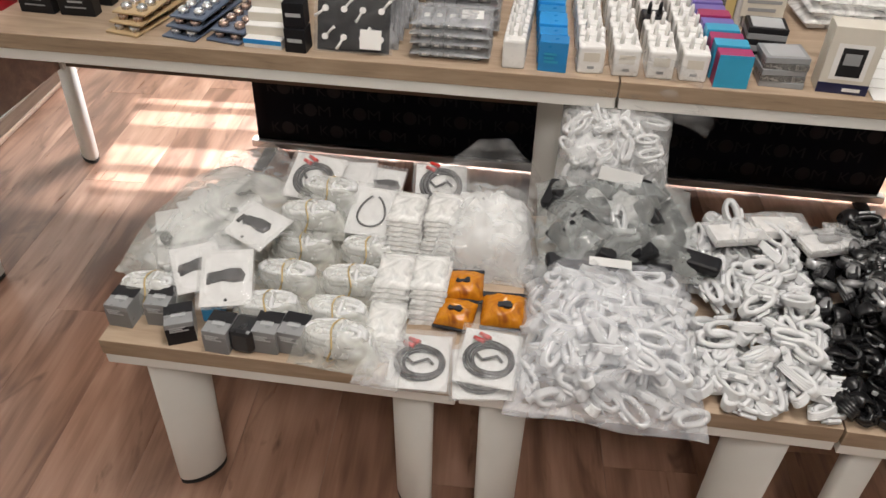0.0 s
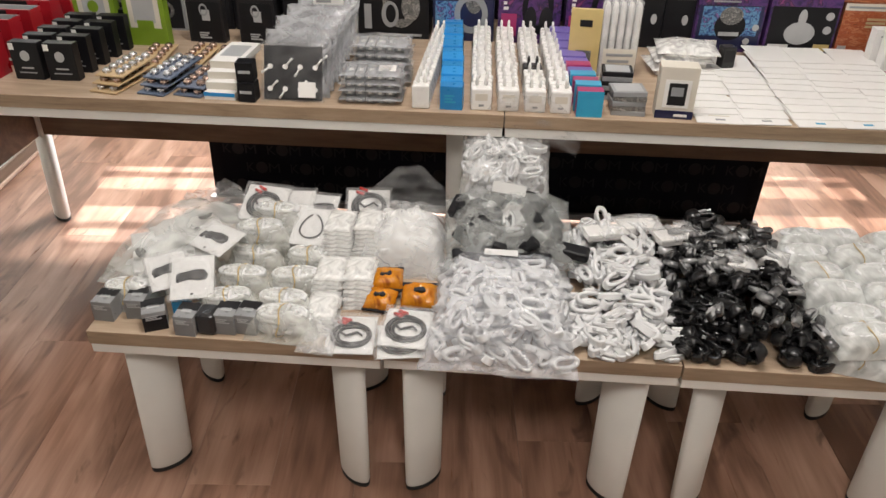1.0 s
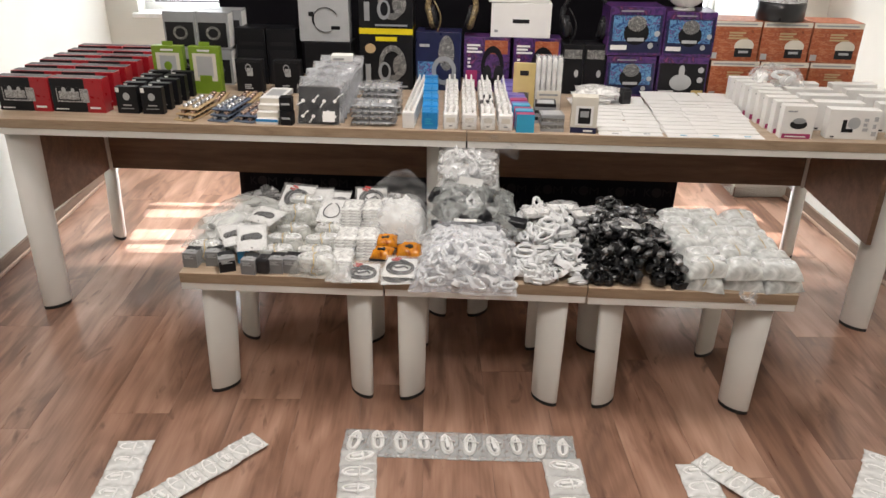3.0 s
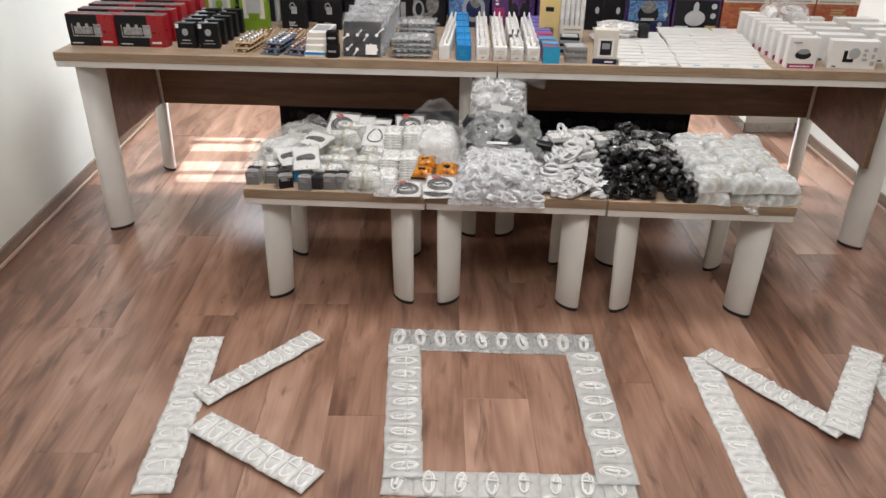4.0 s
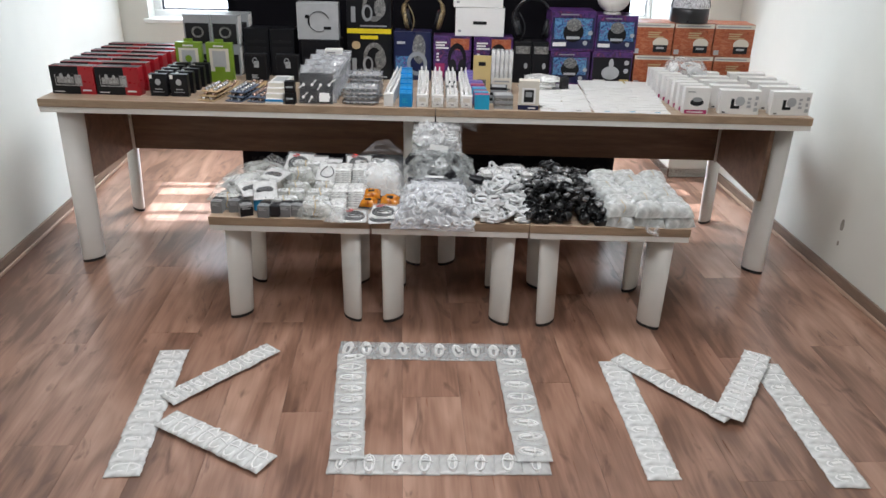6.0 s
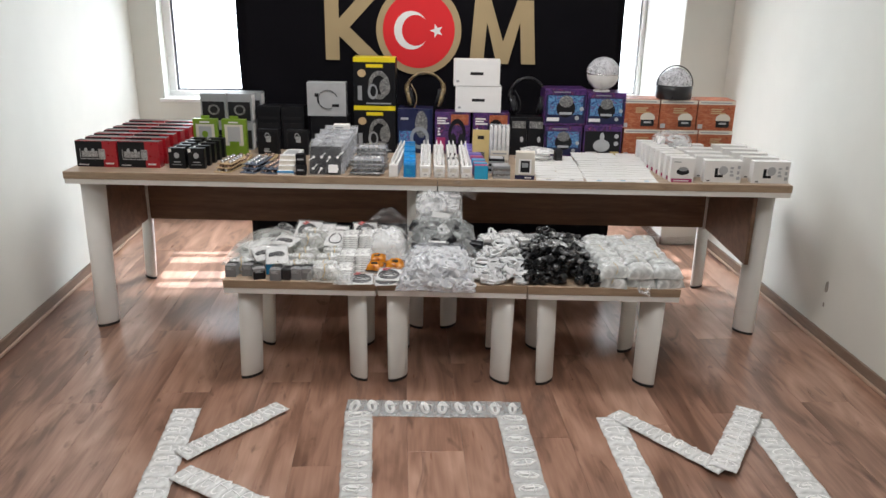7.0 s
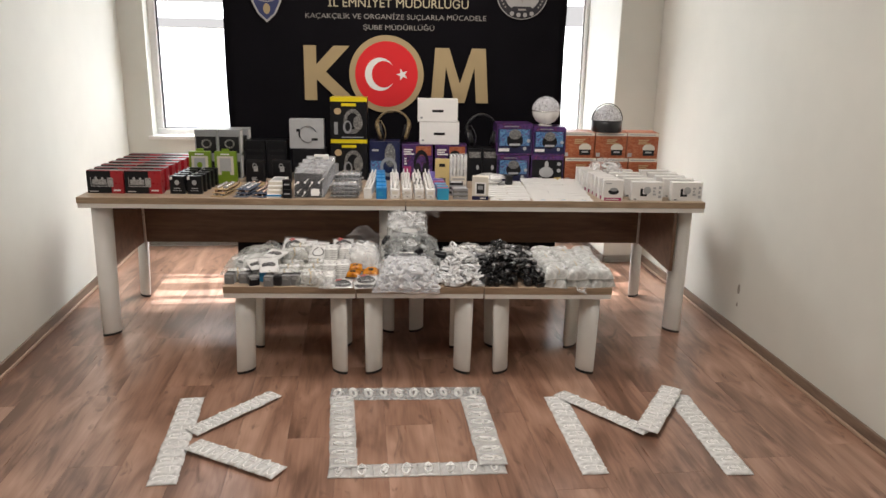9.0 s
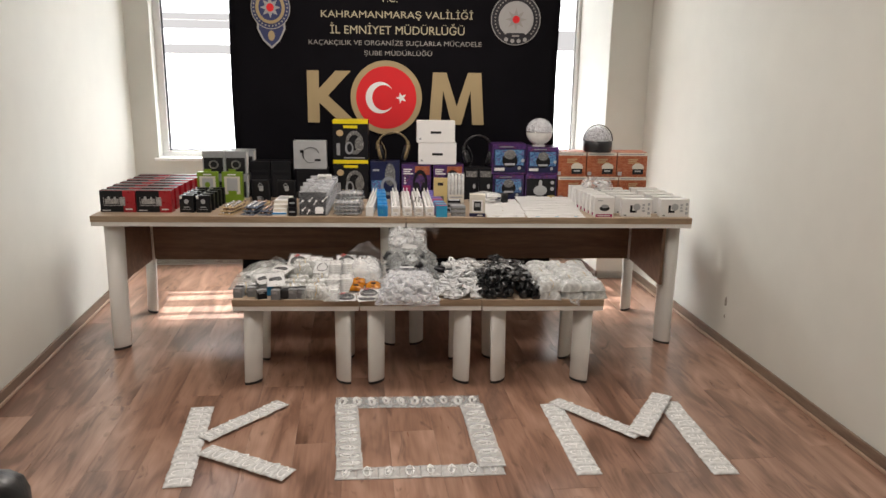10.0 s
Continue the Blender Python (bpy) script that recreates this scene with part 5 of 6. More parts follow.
def ring_coil(a, b, r, seed, mat, height=0.013):
    """A cable wound tightly into an oval band, its strands showing as ridges, with its plug laid along it."""
    rg = random.Random(seed)
    bm = bmesh.new()
    k = 4
    prof = []
    for i in range(4 * k + 1):
        z = height * i / (4 * k)
        prof.append((r * (0.72 + 0.28 * abs(math.sin(math.pi * k * z / height + 0.4))), z))
    prof += [(-r * 0.8, height * 0.93), (-r, height * 0.5), (-r * 0.8, height * 0.07)]
    ph, sk = rg.uniform(0, 6), rg.uniform(-0.25, 0.25)
    rings = []
    for t in np.linspace(0, 2 * math.pi, 22, endpoint=False):
        w = 1 + 0.06 * math.sin(2 * t + ph)
        c, sn = math.cos(t), math.copysign(abs(math.sin(t)) ** 0.8, math.sin(t))
        rings.append([bm.verts.new(((a - r + p) * c * w + sk * z, (b - r + p) * sn * w, z * (1 + 0.10 * math.sin(t + ph)))) for p, z in prof])
    n = len(prof)
    for i in range(len(rings)):
        p, q = rings[i], rings[(i + 1) % len(rings)]
        for j in range(n):
            bm.faces.new((p[j], q[j], q[(j + 1) % n], p[(j + 1) % n])).smooth = True
    add_box(bm, -a * 0.35, b - 0.001, height * 0.2, a * 0.45, b + 0.0055, height * 0.2 + 0.009, 0, 0.0018)
    add_box(bm, a * 0.42, b + 0.0005, height * 0.2 + 0.002, a * 0.75, b + 0.004, height * 0.2 + 0.007, 1)
    me = bpy.data.meshes.new("cable")
    fix_normals(bm).to_mesh(me)
    bm.free()
    me.materials.append(mat)
    me.materials.append(C_SILVER)
    return me


COIL_W = [ring_coil(0.0260 + 0.0015 * k, 0.0132 + 0.0008 * k, 0.0046, k + 1, CABLE_W, 0.0125 + 0.001 * k) for k in range(4)]
COIL_B = [ring_coil(0.0220 + 0.0015 * k, 0.0130 + 0.0008 * k, 0.0046, k + 11, CABLE_B, 0.015 + 0.001 * k) for k in range(4)]


def roll_mesh(r0, r1, length, seed):
    """A tightly rolled cable, seen as a short hollow roll."""
    bm = bmesh.new()
    add_tube(bm, [(0.002 * math.sin(2 * a + seed), r1 * (1 + 0.08 * math.sin(2 * a + seed)) * math.cos(a), r1 + r0 * math.sin(a)) for a in np.linspace(0, 2 * math.pi, 16, endpoint=False)], length / 2, 8, True, flat=0.30)
    add_box(bm, -length * 0.75, -0.005, r1 * 0.6, -length * 0.1, 0.005, r1 * 0.6 + 0.007, 0, 0.0015)
    me = bpy.data.meshes.new("cable")
    bm.to_mesh(me)
    bm.free()
    me.materials.append(CABLE_B)
    return me


ROLL_B = [roll_mesh(0.014 + 0.001 * k, 0.012 + 0.001 * k, 0.026, k) for k in range(3)]
CABLE_F = paint("bright_white_cable", (0.82, 0.82, 0.81), 0.4, vary=0.03)
COIL_FLAT = [oval_coil(0.034 + 0.002 * k, 0.0150 + 0.001 * k, 3, 0.0031, k + 31, CABLE_F, thick=0.7, plug=k == 1) for k in range(3)]


def rest(m, me, z):
    """Lift a posed mesh so that its lowest point is at height z."""
    low = min((m @ v.co).z for v in me.vertices)
    return Matrix.Translation((0, 0, z - low)) @ m


def bag_bm(w, d, h, seed, n=22, flat=0.0, lump=0.35):
    """A lumpy filled bag lying on the xy plane."""
    bm = bmesh.new()
    top, bot = [], []
    for j in range(n + 1):
        ra, rb = [], []
        for i in range(n + 1):
            u, v = 2 * i / n - 1, 2 * j / n - 1
            e = max(0, 1 - abs(u) ** 4) ** 0.7 * max(0, 1 - abs(v) ** 4) ** 0.7
            l = lump * (noise.noise((u * 2.4 + seed, v * 2.4, seed)) + 0.5 * noise.noise((u * 6 + seed, v * 6, seed + 4)) + 0.28 * noise.noise((u * 13, v * 13 + seed, 2)))
            x = u * w / 2 * (1 + 0.05 * noise.noise((v * 2, seed, 5.5)))
            y = v * d / 2 * (1 + 0.05 * noise.noise((u * 2, seed, 9.5)))
            ra.append(bm.verts.new((x, y, 0.003 + h * e * (1 + l))))
            rb.append(bm.verts.new((x, y, 0.0008 + 0.0006 * e)))
        top.append(ra)
        bot.append(rb)
    for j in range(n):
        for i in range(n):
            bm.faces.new((top[j][i], top[j][i + 1], top[j + 1][i + 1], top[j + 1][i])).smooth = True
            bm.faces.new((bot[j][i], bot[j + 1][i], bot[j + 1][i + 1], bot[j][i + 1]))
    for i in range(n):
        bm.faces.new((top[0][i + 1], top[0][i], bot[0][i], bot[0][i + 1]))
        bm.faces.new((top[n][i], top[n][i + 1], bot[n][i + 1], bot[n][i]))
        bm.faces.new((top[i][0], top[i + 1][0], bot[i + 1][0], bot[i][0]))
        bm.faces.new((top[i + 1][n], top[i][n], bot[i][n], bot[i + 1][n]))
    return bm


def flap_bm(w, h, seed, n=12):
    """The empty crumpled mouth of a bag, in the xz plane."""
    bm = bmesh.new()
    g = []
    for j in range(n + 1):
        g.append([bm.verts.new(((2 * i / n - 1) * w / 2 * (1 - 0.45 * (j / n) ** 3) * (1 + 0.10 * noise.noise((j * 0.4, seed, 1))), 0.030 * noise.noise((i * 0.35 + seed, j * 0.35, 0)) + 0.012 * noise.noise((i * 0.9, j * 0.9, seed)), h * j / n * (1 - 0.22 * (2 * i / n - 1) ** 2) * (1 + 0.12 * noise.noise((i * 0.3, seed, 2))))) for i in range(n + 1)])
    for j in range(n):
        for i in range(n):
            bm.faces.new((g[j][i], g[j][i + 1], g[j + 1][i + 1], g[j + 1][i])).smooth = True
    bmesh.ops.solidify(bm, geom=list(bm.faces), thickness=0.0004)
    return bm


rl = random.Random(21)
# -- wrapped white cable bundles with a rubber band
me_bw = [oval_coil(0.050, 0.023, 8, 0.0060, 51 + k, CABLE_W, thick=1.05, plug=False) for k in range(3)]
BUNDLE_FILM = film("bundle_wrap", 0.64, (0.80, 0.81, 0.75), 0.22, 0.4, 22)
BLOCK_FILM = film("block_wrap", 0.34, (0.77, 0.79, 0.77), 0.3, 0.35, 20, 0.7)
me_bf, me_bb = [], []
for k in range(3):
    bm = bag_bm(0.132, 0.074, 0.050, 61.0 + k, 20, lump=0.15)
    me = bpy.data.meshes.new("film")
    bm.to_mesh(me)
    bm.free()
    me.materials.append(BUNDLE_FILM)
    me_bf.append(me)
bm = bmesh.new()
add_tube(bm, [(0.004 * math.sin(3 * a), 0.037 * math.cos(a), 0.028 + 0.0275 * math.sin(a)) for a in np.linspace(0, 2 * math.pi, 22, endpoint=False)], 0.0015, 4, True)
me_band = bpy.data.meshes.new("rubber_band")
bm.to_mesh(me_band)
bm.free()
me_band.materials.append(BAND)


me_blk = [me.copy() for me in me_bf]
for me in me_blk:
    me.materials[0] = BLOCK_FILM


def bundle(x, y, z, turn, group="wrapped cable bundles", s=1.0, band=True, label="white cable bundle in clear wrap with a rubber band"):
    k = rl.randrange(3)
    th = thing("cable_bundle", Matrix.Translation((x, y, z)) @ Matrix.Rotation(radians(turn), 4, "Z") @ Matrix.Diagonal((s, s, s, 1)), label, "cable bundle", group)
    share("film", me_bf[k], th, Matrix.Identity(4))
    share("cable", me_bw[k], th, Matrix.Translation((0, 0, 0.006)))
    if band:
        share("rubber_band", me_band, th, Matrix.Identity(4))
    return th


for x, y, z, t in ((-0.475, 1.035, LOW, 4), (-0.262, 1.020, LOW, 8), (-0.255, 1.105, LOW, -4), (-0.250, 1.19, LOW, 3), (-0.235, 1.275, LOW + 0.004, 0),
                   (-0.145, 1.025, LOW, -4), (-0.140, 1.11, LOW, 5), (-0.128, 1.195, LOW, -3), (-0.245, 1.225, LOW + 0.046, 6), (-0.225, 1.305, LOW + 0.048, -5)):
    bundle(x, y, z, t)
big = bundle(-0.130, 0.965, LOW, -4, s=1.08, label="white cable bundle in torn clear wrap, rubber banded")
part("torn_wrap", fix_normals(bag_bm(0.07, 0.10, 0.03, 77.0, 12)), BAG, big, "crumpled loose wrap").location = (0.072, -0.005, 0.0)
# right hand block of bundles, two layers
for row in range(6):
    for col in range(3):
        for lay in range(2):
            x = 0.985 + col * 0.105 + rl.uniform(-0.010, 0.010) - row * 0.004
            y = 0.972 + row * 0.072 + rl.uniform(-0.008, 0.008)
            if y > 1.37:
                continue
            k = rl.randrange(3)
            th = thing("cable_bundle", Matrix.Translation((x, y, LOW + 0.0415 * lay)) @ Matrix.Rotation(radians(rl.uniform(-13, 13)), 4, "Z") @ Matrix.Rotation(radians(rl.uniform(-7, 7) * lay), 4, "Y") @ Matrix.Rotation(radians(rl.uniform(-6, 10) * lay), 4, "X") @ Matrix.Diagonal((rl.uniform(0.84, 0.95), rl.uniform(0.95, 1.08), rl.uniform(0.80, 0.94), 1)), "white cable bundle in clear wrap, packed in a block", "cable bundle", "packed cable bundles")
            share("film", me_blk[k], th, Matrix.Identity(4))
            share("cable", me_bw[k], th, Matrix.Translation((0, 0, 0.006)))
            if (row + 2 * col) % 3 == 0:
                share("rubber_band", me_band, th, Matrix.Identity(4))
th = thing("wrap_scrap", Matrix.Translation((1.10, 0.93, LOW + 0.002)) @ Matrix.Rotation(radians(105), 4, "X"), "torn scrap of clear wrap hanging over the edge", "wrap")
part("film", flap_bm(0.05, 0.05, 3.0, 8), BAG, th)
# -- small silver cartons along the front
for x, y, t, h in ((-0.503, 0.972, -3, 0.046), (-0.440, 0.985, 2, 0.046), (-0.385, 0.952, 24, 0.044), (-0.322, 0.940, -4, 0.046), (-0.245, 0.952, -3, 0.046), (-0.203, 0.956, -6, 0.046)):
    w = 0.058 if t < 20 else 0.062
    carton("silver_carton", "small dark silver carton with pale print", "carton", "small silver cartons", x - w / 2 + 0.008, x + w / 2 - 0.008 + 0.0, y - 0.006, y + 0.044, LOW, LOW + h, SILVER_BOX,
           (("rect", 0.0, 0.0, 1.0, 0.78, C_GUN if t < 20 else C_BLACK, "front_print"), ("top", 0.0, 0.5, 1.0, 1.0, C_CHAR, "top_print"), ("bars", 0.15, 0.62, 0.8, 0.9, C_SILVER, "label_bars"), ("top", 0.25, 0.35, 0.75, 0.55, C_SILVER, "label_bars")), t)
carton("black_case", "small black rounded case between silver cartons", "case", "", -0.302, -0.262, 0.938, 0.985, LOW, LOW + 0.048, PLASTIC_B, (), -5, 0.008)
carton("blue_case", "small bright blue plastic case", "case", "", -0.372, -0.338, 1.000, 1.035, LOW, LOW + 0.048, BLUE_PL, (), 10, 0.004)


# -- flat packets: clear sleeves on white card
def mouse_blob(bm, s=1.0, z=0.004):
    pts = [(0.030, 0.004), (0.022, 0.016), (0.004, 0.017), (-0.012, 0.012), (-0.028, 0.010), (-0.032, -0.002), (-0.022, -0.010), (-0.006, -0.006), (0.012, -0.010), (0.026, -0.008)]
    a = [bm.verts.new((x * s, y * s, z)) for x, y in pts]
    b = [bm.verts.new((x * s * 0.8, y * s * 0.8, z + 0.006)) for x, y in pts]
    for i in range(len(pts)):
        bm.faces.new((a[i], a[(i + 1) % len(pts)], b[(i + 1) % len(pts)], b[i])).smooth = True
    bm.faces.new(b)
    bm.faces.new(a[::-1])


def packet(x, y, z, w, d, turn, tilt=0.0, roll=0.0, inside="blob", label="white card packet with a small dark gadget"):
    th = thing("packet", Matrix.Translation((x, y, z)) @ Matrix.Rotation(radians(turn), 4, "Z") @ Matrix.Rotation(radians(tilt), 4, "X") @ Matrix.Rotation(radians(roll), 4, "Y"), label, "packet", "flat packets")
    part("card", box_bm(-w / 2, -d / 2, 0.0006, w / 2, d / 2, 0.002), PAPER, th)
    bm = bmesh.new()
    if inside == "blob":
        mouse_blob(bm, 1.05, 0.0022)
        add_box(bm, -w * 0.38, -0.012, 0.0022, -w * 0.30, 0.008, 0.004)
        part("gadget", bm, C_CHAR, th, "dark grey gadget")
        bm = bmesh.new()
        add_tube(bm, [(0.0, -d * 0.40, 0.0021), (0.0, -d * 0.40, 0.0026)], 0.003, 10)
        part("hang_hole", bm, C_BLACK, th)
    elif inside == "coil":
        for q in range(3):
            add_tube(bm, [((0.039 - 0.0045 * q) * math.cos(a) + 0.002 * q, (0.036 - 0.0045 * q) * math.sin(a) - 0.006, 0.005 + 0.0035 * (q % 2) + 0.001 * math.sin(3 * a)) for a in np.linspace(0, 2 * math.pi, 26, endpoint=False)], 0.0032, 6, True)
        add_tube(bm, [(-0.022, 0.002, 0.006), (-0.010, -0.010, 0.007), (0.002, -0.004, 0.007), (0.012, 0.002, 0.007), (0.022, -0.008, 0.006)], 0.0026, 6)
        add_tube(bm, [(-0.006, 0.026, 0.011), (0.012, 0.022, 0.012), (0.028, 0.010, 0.010)], 0.0036, 6)
        part("cable", bm, CABLE_G, th, "coiled black cable")
        bm = bmesh.new()
        for q in (-1, 1):
            add_tube(bm, [(-0.008 + 0.004 * q, 0.027 + 0.004 * q, 0.012), (-0.026 + 0.004 * q, 0.036 + 0.005 * q, 0.010)], [0.0048, 0.0036], 8)
        part("plug", bm, RED_PLUG, th, "red plug")
    elif inside == "loop":
        add_tube(bm, [(0.018 * math.sin(a) * (1.4 - 0.4 * math.cos(a)), 0.034 * math.cos(a), 0.004) for a in np.linspace(0.3, 2 * math.pi - 0.3, 20)], 0.0022, 6)
        part("cable", bm, CABLE_G, th)
    bm = pouch_bm(w * 1.12, d * 1.14, 0.022 if inside == "coil" else 0.014, x * 13 + y, 10)
    bmesh.ops.transform(bm, matrix=Matrix.Translation((0, d * 0.57, 0.006)) @ Matrix.Rotation(math.pi / 2, 4, "X"), verts=bm.verts)
    for v in bm.verts:
        v.co.z = max(0.0002, v.co.z)
    part("sleeve", fix_normals(bm), PACK, th, smooth=True)
    return th


packet(0.006, 0.966, LOW + 0.001, 0.096, 0.118, 3, inside="coil", label="clear packet with a black coiled cable and red plugs")
packet(0.116, 0.975, LOW + 0.018, 0.094, 0.112, -4, 3, inside="coil", label="clear packet with a black coiled cable and red plugs")
packet(0.106, 0.955, LOW + 0.001, 0.092, 0.104, 8, inside="coil", label="clear packet with a black coiled cable, partly covered")
packet(-0.335, 1.040, LOW + 0.068, 0.085, 0.105, 14, 22, 0, "blob")
packet(-0.395, 1.060, LOW + 0.066, 0.080, 0.095, 30, 16, 0, "blob")
packet(-0.325, 1.165, LOW + 0.086, 0.105, 0.085, -28, 10, 0, "blob")
packet(-0.265, 1.335, LOW + 0.084, 0.105, 0.10, -8, 26, 0, "coil", "clear packet with a black coiled cable and red plugs")
packet(-0.185, 1.350, LOW + 0.075, 0.07, 0.09, 4, 22, 0, "none", "plain white card packet in a clear sleeve")
packet(-0.130, 1.350, LOW + 0.068, 0.07, 0.08, -6, 26, 0, "blob")
packet(-0.135, 1.262, LOW + 0.070, 0.085, 0.105, -4, 22, 0, "loop", "clear packet with a thin looped cable")
packet(-0.02, 1.365, LOW + 0.078, 0.10, 0.08, 6, 30, 0, "coil", "clear packet with a black coiled cable")
# -- the large clear bag of packets
MOUTH = film("bag_mouth_film", 0.88, (0.7, 0.7, 0.7), 0.14, 0.5, 22, 1.0, 0.8)
LARGE_FILM = film("large_bag_film", 0.60, (0.74, 0.76, 0.73), 0.2, 0.2, 10)
lb = thing("large_bag", Matrix.Translation((-0.428, 1.235, LOW)) @ Matrix.Rotation(radians(-10), 4, "Z"), "large clear zip bag full of white packets", "bag")
part("film", fix_normals(bag_bm(0.255, 0.33, 0.088, 5.0, 24, lump=0.09)), LARGE_FILM, lb, smooth=True)
for k in range(16):
    a, b = rl.uniform(-0.075, 0.075), rl.uniform(-0.115, 0.115)
    ob = part("inner_packet", box_bm(-0.042, -0.035, 0, 0.042, 0.035, 0.008, 0.002), PAPER, lb)
    edge = 1 - 0.5 * max(abs(a) / 0.085, abs(b) / 0.13) ** 3
    ob.matrix_local = Matrix.Translation((a, b, 0.006 + 0.058 * edge * (k % 6) / 6)) @ Matrix.Rotation(rl.uniform(0, 3), 4, "Z") @ Matrix.Rotation(rl.uniform(-0.2, 0.2), 4, "X")
for a, b, z in ((0.02, 0.07, 0.068), (-0.055, -0.10, 0.052), (0.05, -0.02, 0.070)):
    bm = bmesh.new()
    mouse_blob(bm, 0.9, 0)
    part("gadget", bm, C_CHAR, lb, "dark gadget").matrix_local = Matrix.Translation((a, b, z)) @ Matrix.Rotation(rl.uniform(0, 6), 4, "Z")
fl = part("bag_mouth", flap_bm(0.22, 0.10, 8.0), BAG, lb, "crumpled open mouth")
fl.matrix_local = Matrix.Translation((-0.005, 0.145, 0.012)) @ Matrix.Rotation(radians(-55), 4, "X")
# -- stacks of thin white sachets
for sx, sy, n in ((-0.064, 1.225, 13), (0.000, 1.235, 13), (-0.064, 1.110, 8), (0.000, 1.115, 8), (-0.062, 1.02, 5)):
    for k in range(n):
        ob = thing("sachet", Matrix.Translation((sx + rl.uniform(-0.003, 0.003), sy + 0.004 * k - 0.02, LOW + 0.0078 * k)) @ Matrix.Rotation(radians(rl.uniform(-4, 4)), 4, "Z") @ Matrix.Rotation(radians(3), 4, "X"), "thin white cable sachet in a stack", "sachet", "white sachets")
        key = "sachet%d" % (k % 2)
        if key not in BODIES:
            bm = bag_bm(0.062, 0.088, 0.0070, 90.0 + k, 8, lump=0.25)
            BODIES[key] = part("film", bm, BAG_MILK, ob).data
            BODIES[key + "c"] = part("insert", box_bm(-0.024, -0.034, 0.001, 0.024, 0.034, 0.006, 0.002), PAPER, ob).data
        else:
            share("film", BODIES[key], ob, Matrix.Identity(4))
            share("insert", BODIES[key + "c"], ob, Matrix.Identity(4))
# -- round bag of white parts with its mouth standing up
rb = thing("round_bag", Matrix.Translation((0.080, 1.275, LOW)), "bulging clear bag of white boxed parts", "bag")
part("film", fix_normals(bag_bm(0.205, 0.21, 0.112, 12.0, 22, lump=0.16)), BAG, rb, smooth=True)
for k in range(14):
    a, b = rl.uniform(-0.05, 0.05), rl.uniform(-0.055, 0.055)
    part("inner_packet", box_bm(-0.03, -0.024, 0, 0.03, 0.024, 0.012, 0.003), PAPER, rb).matrix_local = Matrix.Translation((a, b, 0.008 + 0.0058 * k * (1 - 3.2 * abs(a) * 2))) @ Matrix.Rotation(rl.uniform(0, 3), 4, "Z") @ Matrix.Rotation(rl.uniform(-0.35, 0.35), 4, "X")
part("foam_wrap", fix_normals(bag_bm(0.175, 0.18, 0.098, 14.0, 16, lump=0.3)), PAPER, rb, "white foam wrapping", smooth=True)
fl = part("bag_mouth", flap_bm(0.19, 0.11, 15.0), MOUTH, rb, "crumpled empty mouth")
fl.matrix_local = Matrix.Translation((0.0, 0.075, 0.075)) @ Matrix.Rotation(radians(-25), 4, "X")
# -- orange foil packets
for x, y, z, t, s in ((0.056, 1.128, LOW + 0.026, 6, 1.0), (0.050, 1.070, LOW + 0.014, -6, 0.95), (0.130, 1.088, LOW + 0.014, 3, 1.1)):
    th = thing("orange_packet", Matrix.Translation((x, y, z)) @ Matrix.Rotation(radians(t), 4, "Z") @ Matrix.Rotation(radians(14), 4, "X") @ Matrix.Diagonal((s, s, s, 1)), "shiny orange foil packet with a dark picture", "packet", "orange packets")
    part("foil", fix_normals(bag_bm(0.070, 0.058, 0.020, x * 40, 12, lump=0.35)), ORANGE_FOIL, th, smooth=True)
    bm = bmesh.new()
    mouse_blob(bm, 0.5, 0.019)
    part("picture", bm, C_CHAR, th)
    part("seal", box_bm(-0.036, 0.026, 0.001, 0.036, 0.036, 0.004, 0.001), C_BLACK, th, "black seal strip")
    share("lower_seal", BODIES.setdefault("seal2", part("lower_seal", box_bm(-0.036, -0.034, 0.001, 0.036, -0.027, 0.0035, 0.001), C_BLACK, th).data), th, Matrix.Translation((0, 0, 0.0004)))
for x, y in ((0.050, 1.075), (0.128, 1.09), (0.056, 1.135)):
    carton("sachet_box", "low white card tray under orange packets", "tray", "", x - 0.03, x + 0.03, y - 0.025, y + 0.025, LOW, LOW + 0.013, PAPER, (), 0)


# -- big bags of cables, piled up
def cable_bag(m, w, d, h, seed, count, meshes, label, mat=BAG, lump=0.25, scale=1.0):
    th = thing("cable_bag", m, label, "bag", "bags of cables")
    part("film", fix_normals(bag_bm(w, d, h, seed, 30, lump=lump)), mat, th, smooth=True)
    rg = random.Random(seed)
    for k in range(count):
        u, v = rg.uniform(-0.86, 0.86), rg.uniform(-0.86, 0.86)
        e = max(0, 1 - abs(u) ** 4) ** 0.7 * max(0, 1 - abs(v) ** 4) ** 0.7
        zz = (0.20 + 0.74 * (k / count)) * h * e - 0.010
        me = meshes[rg.randrange(len(meshes))]
        mm = Matrix.Translation((u * w / 2 * 0.9, v * d / 2 * 0.9, max(0.004, zz))) @ Matrix.Rotation(rg.uniform(0, 6.28), 4, "Z") @ Matrix.Rotation(rg.uniform(-0.9, 0.9), 4, "X") @ Matrix.Rotation(rg.uniform(-0.3, 0.3), 4, "Y") @ Matrix.Diagonal((scale, scale, scale, 1))
        share("cable", me, th, mm)
    return th


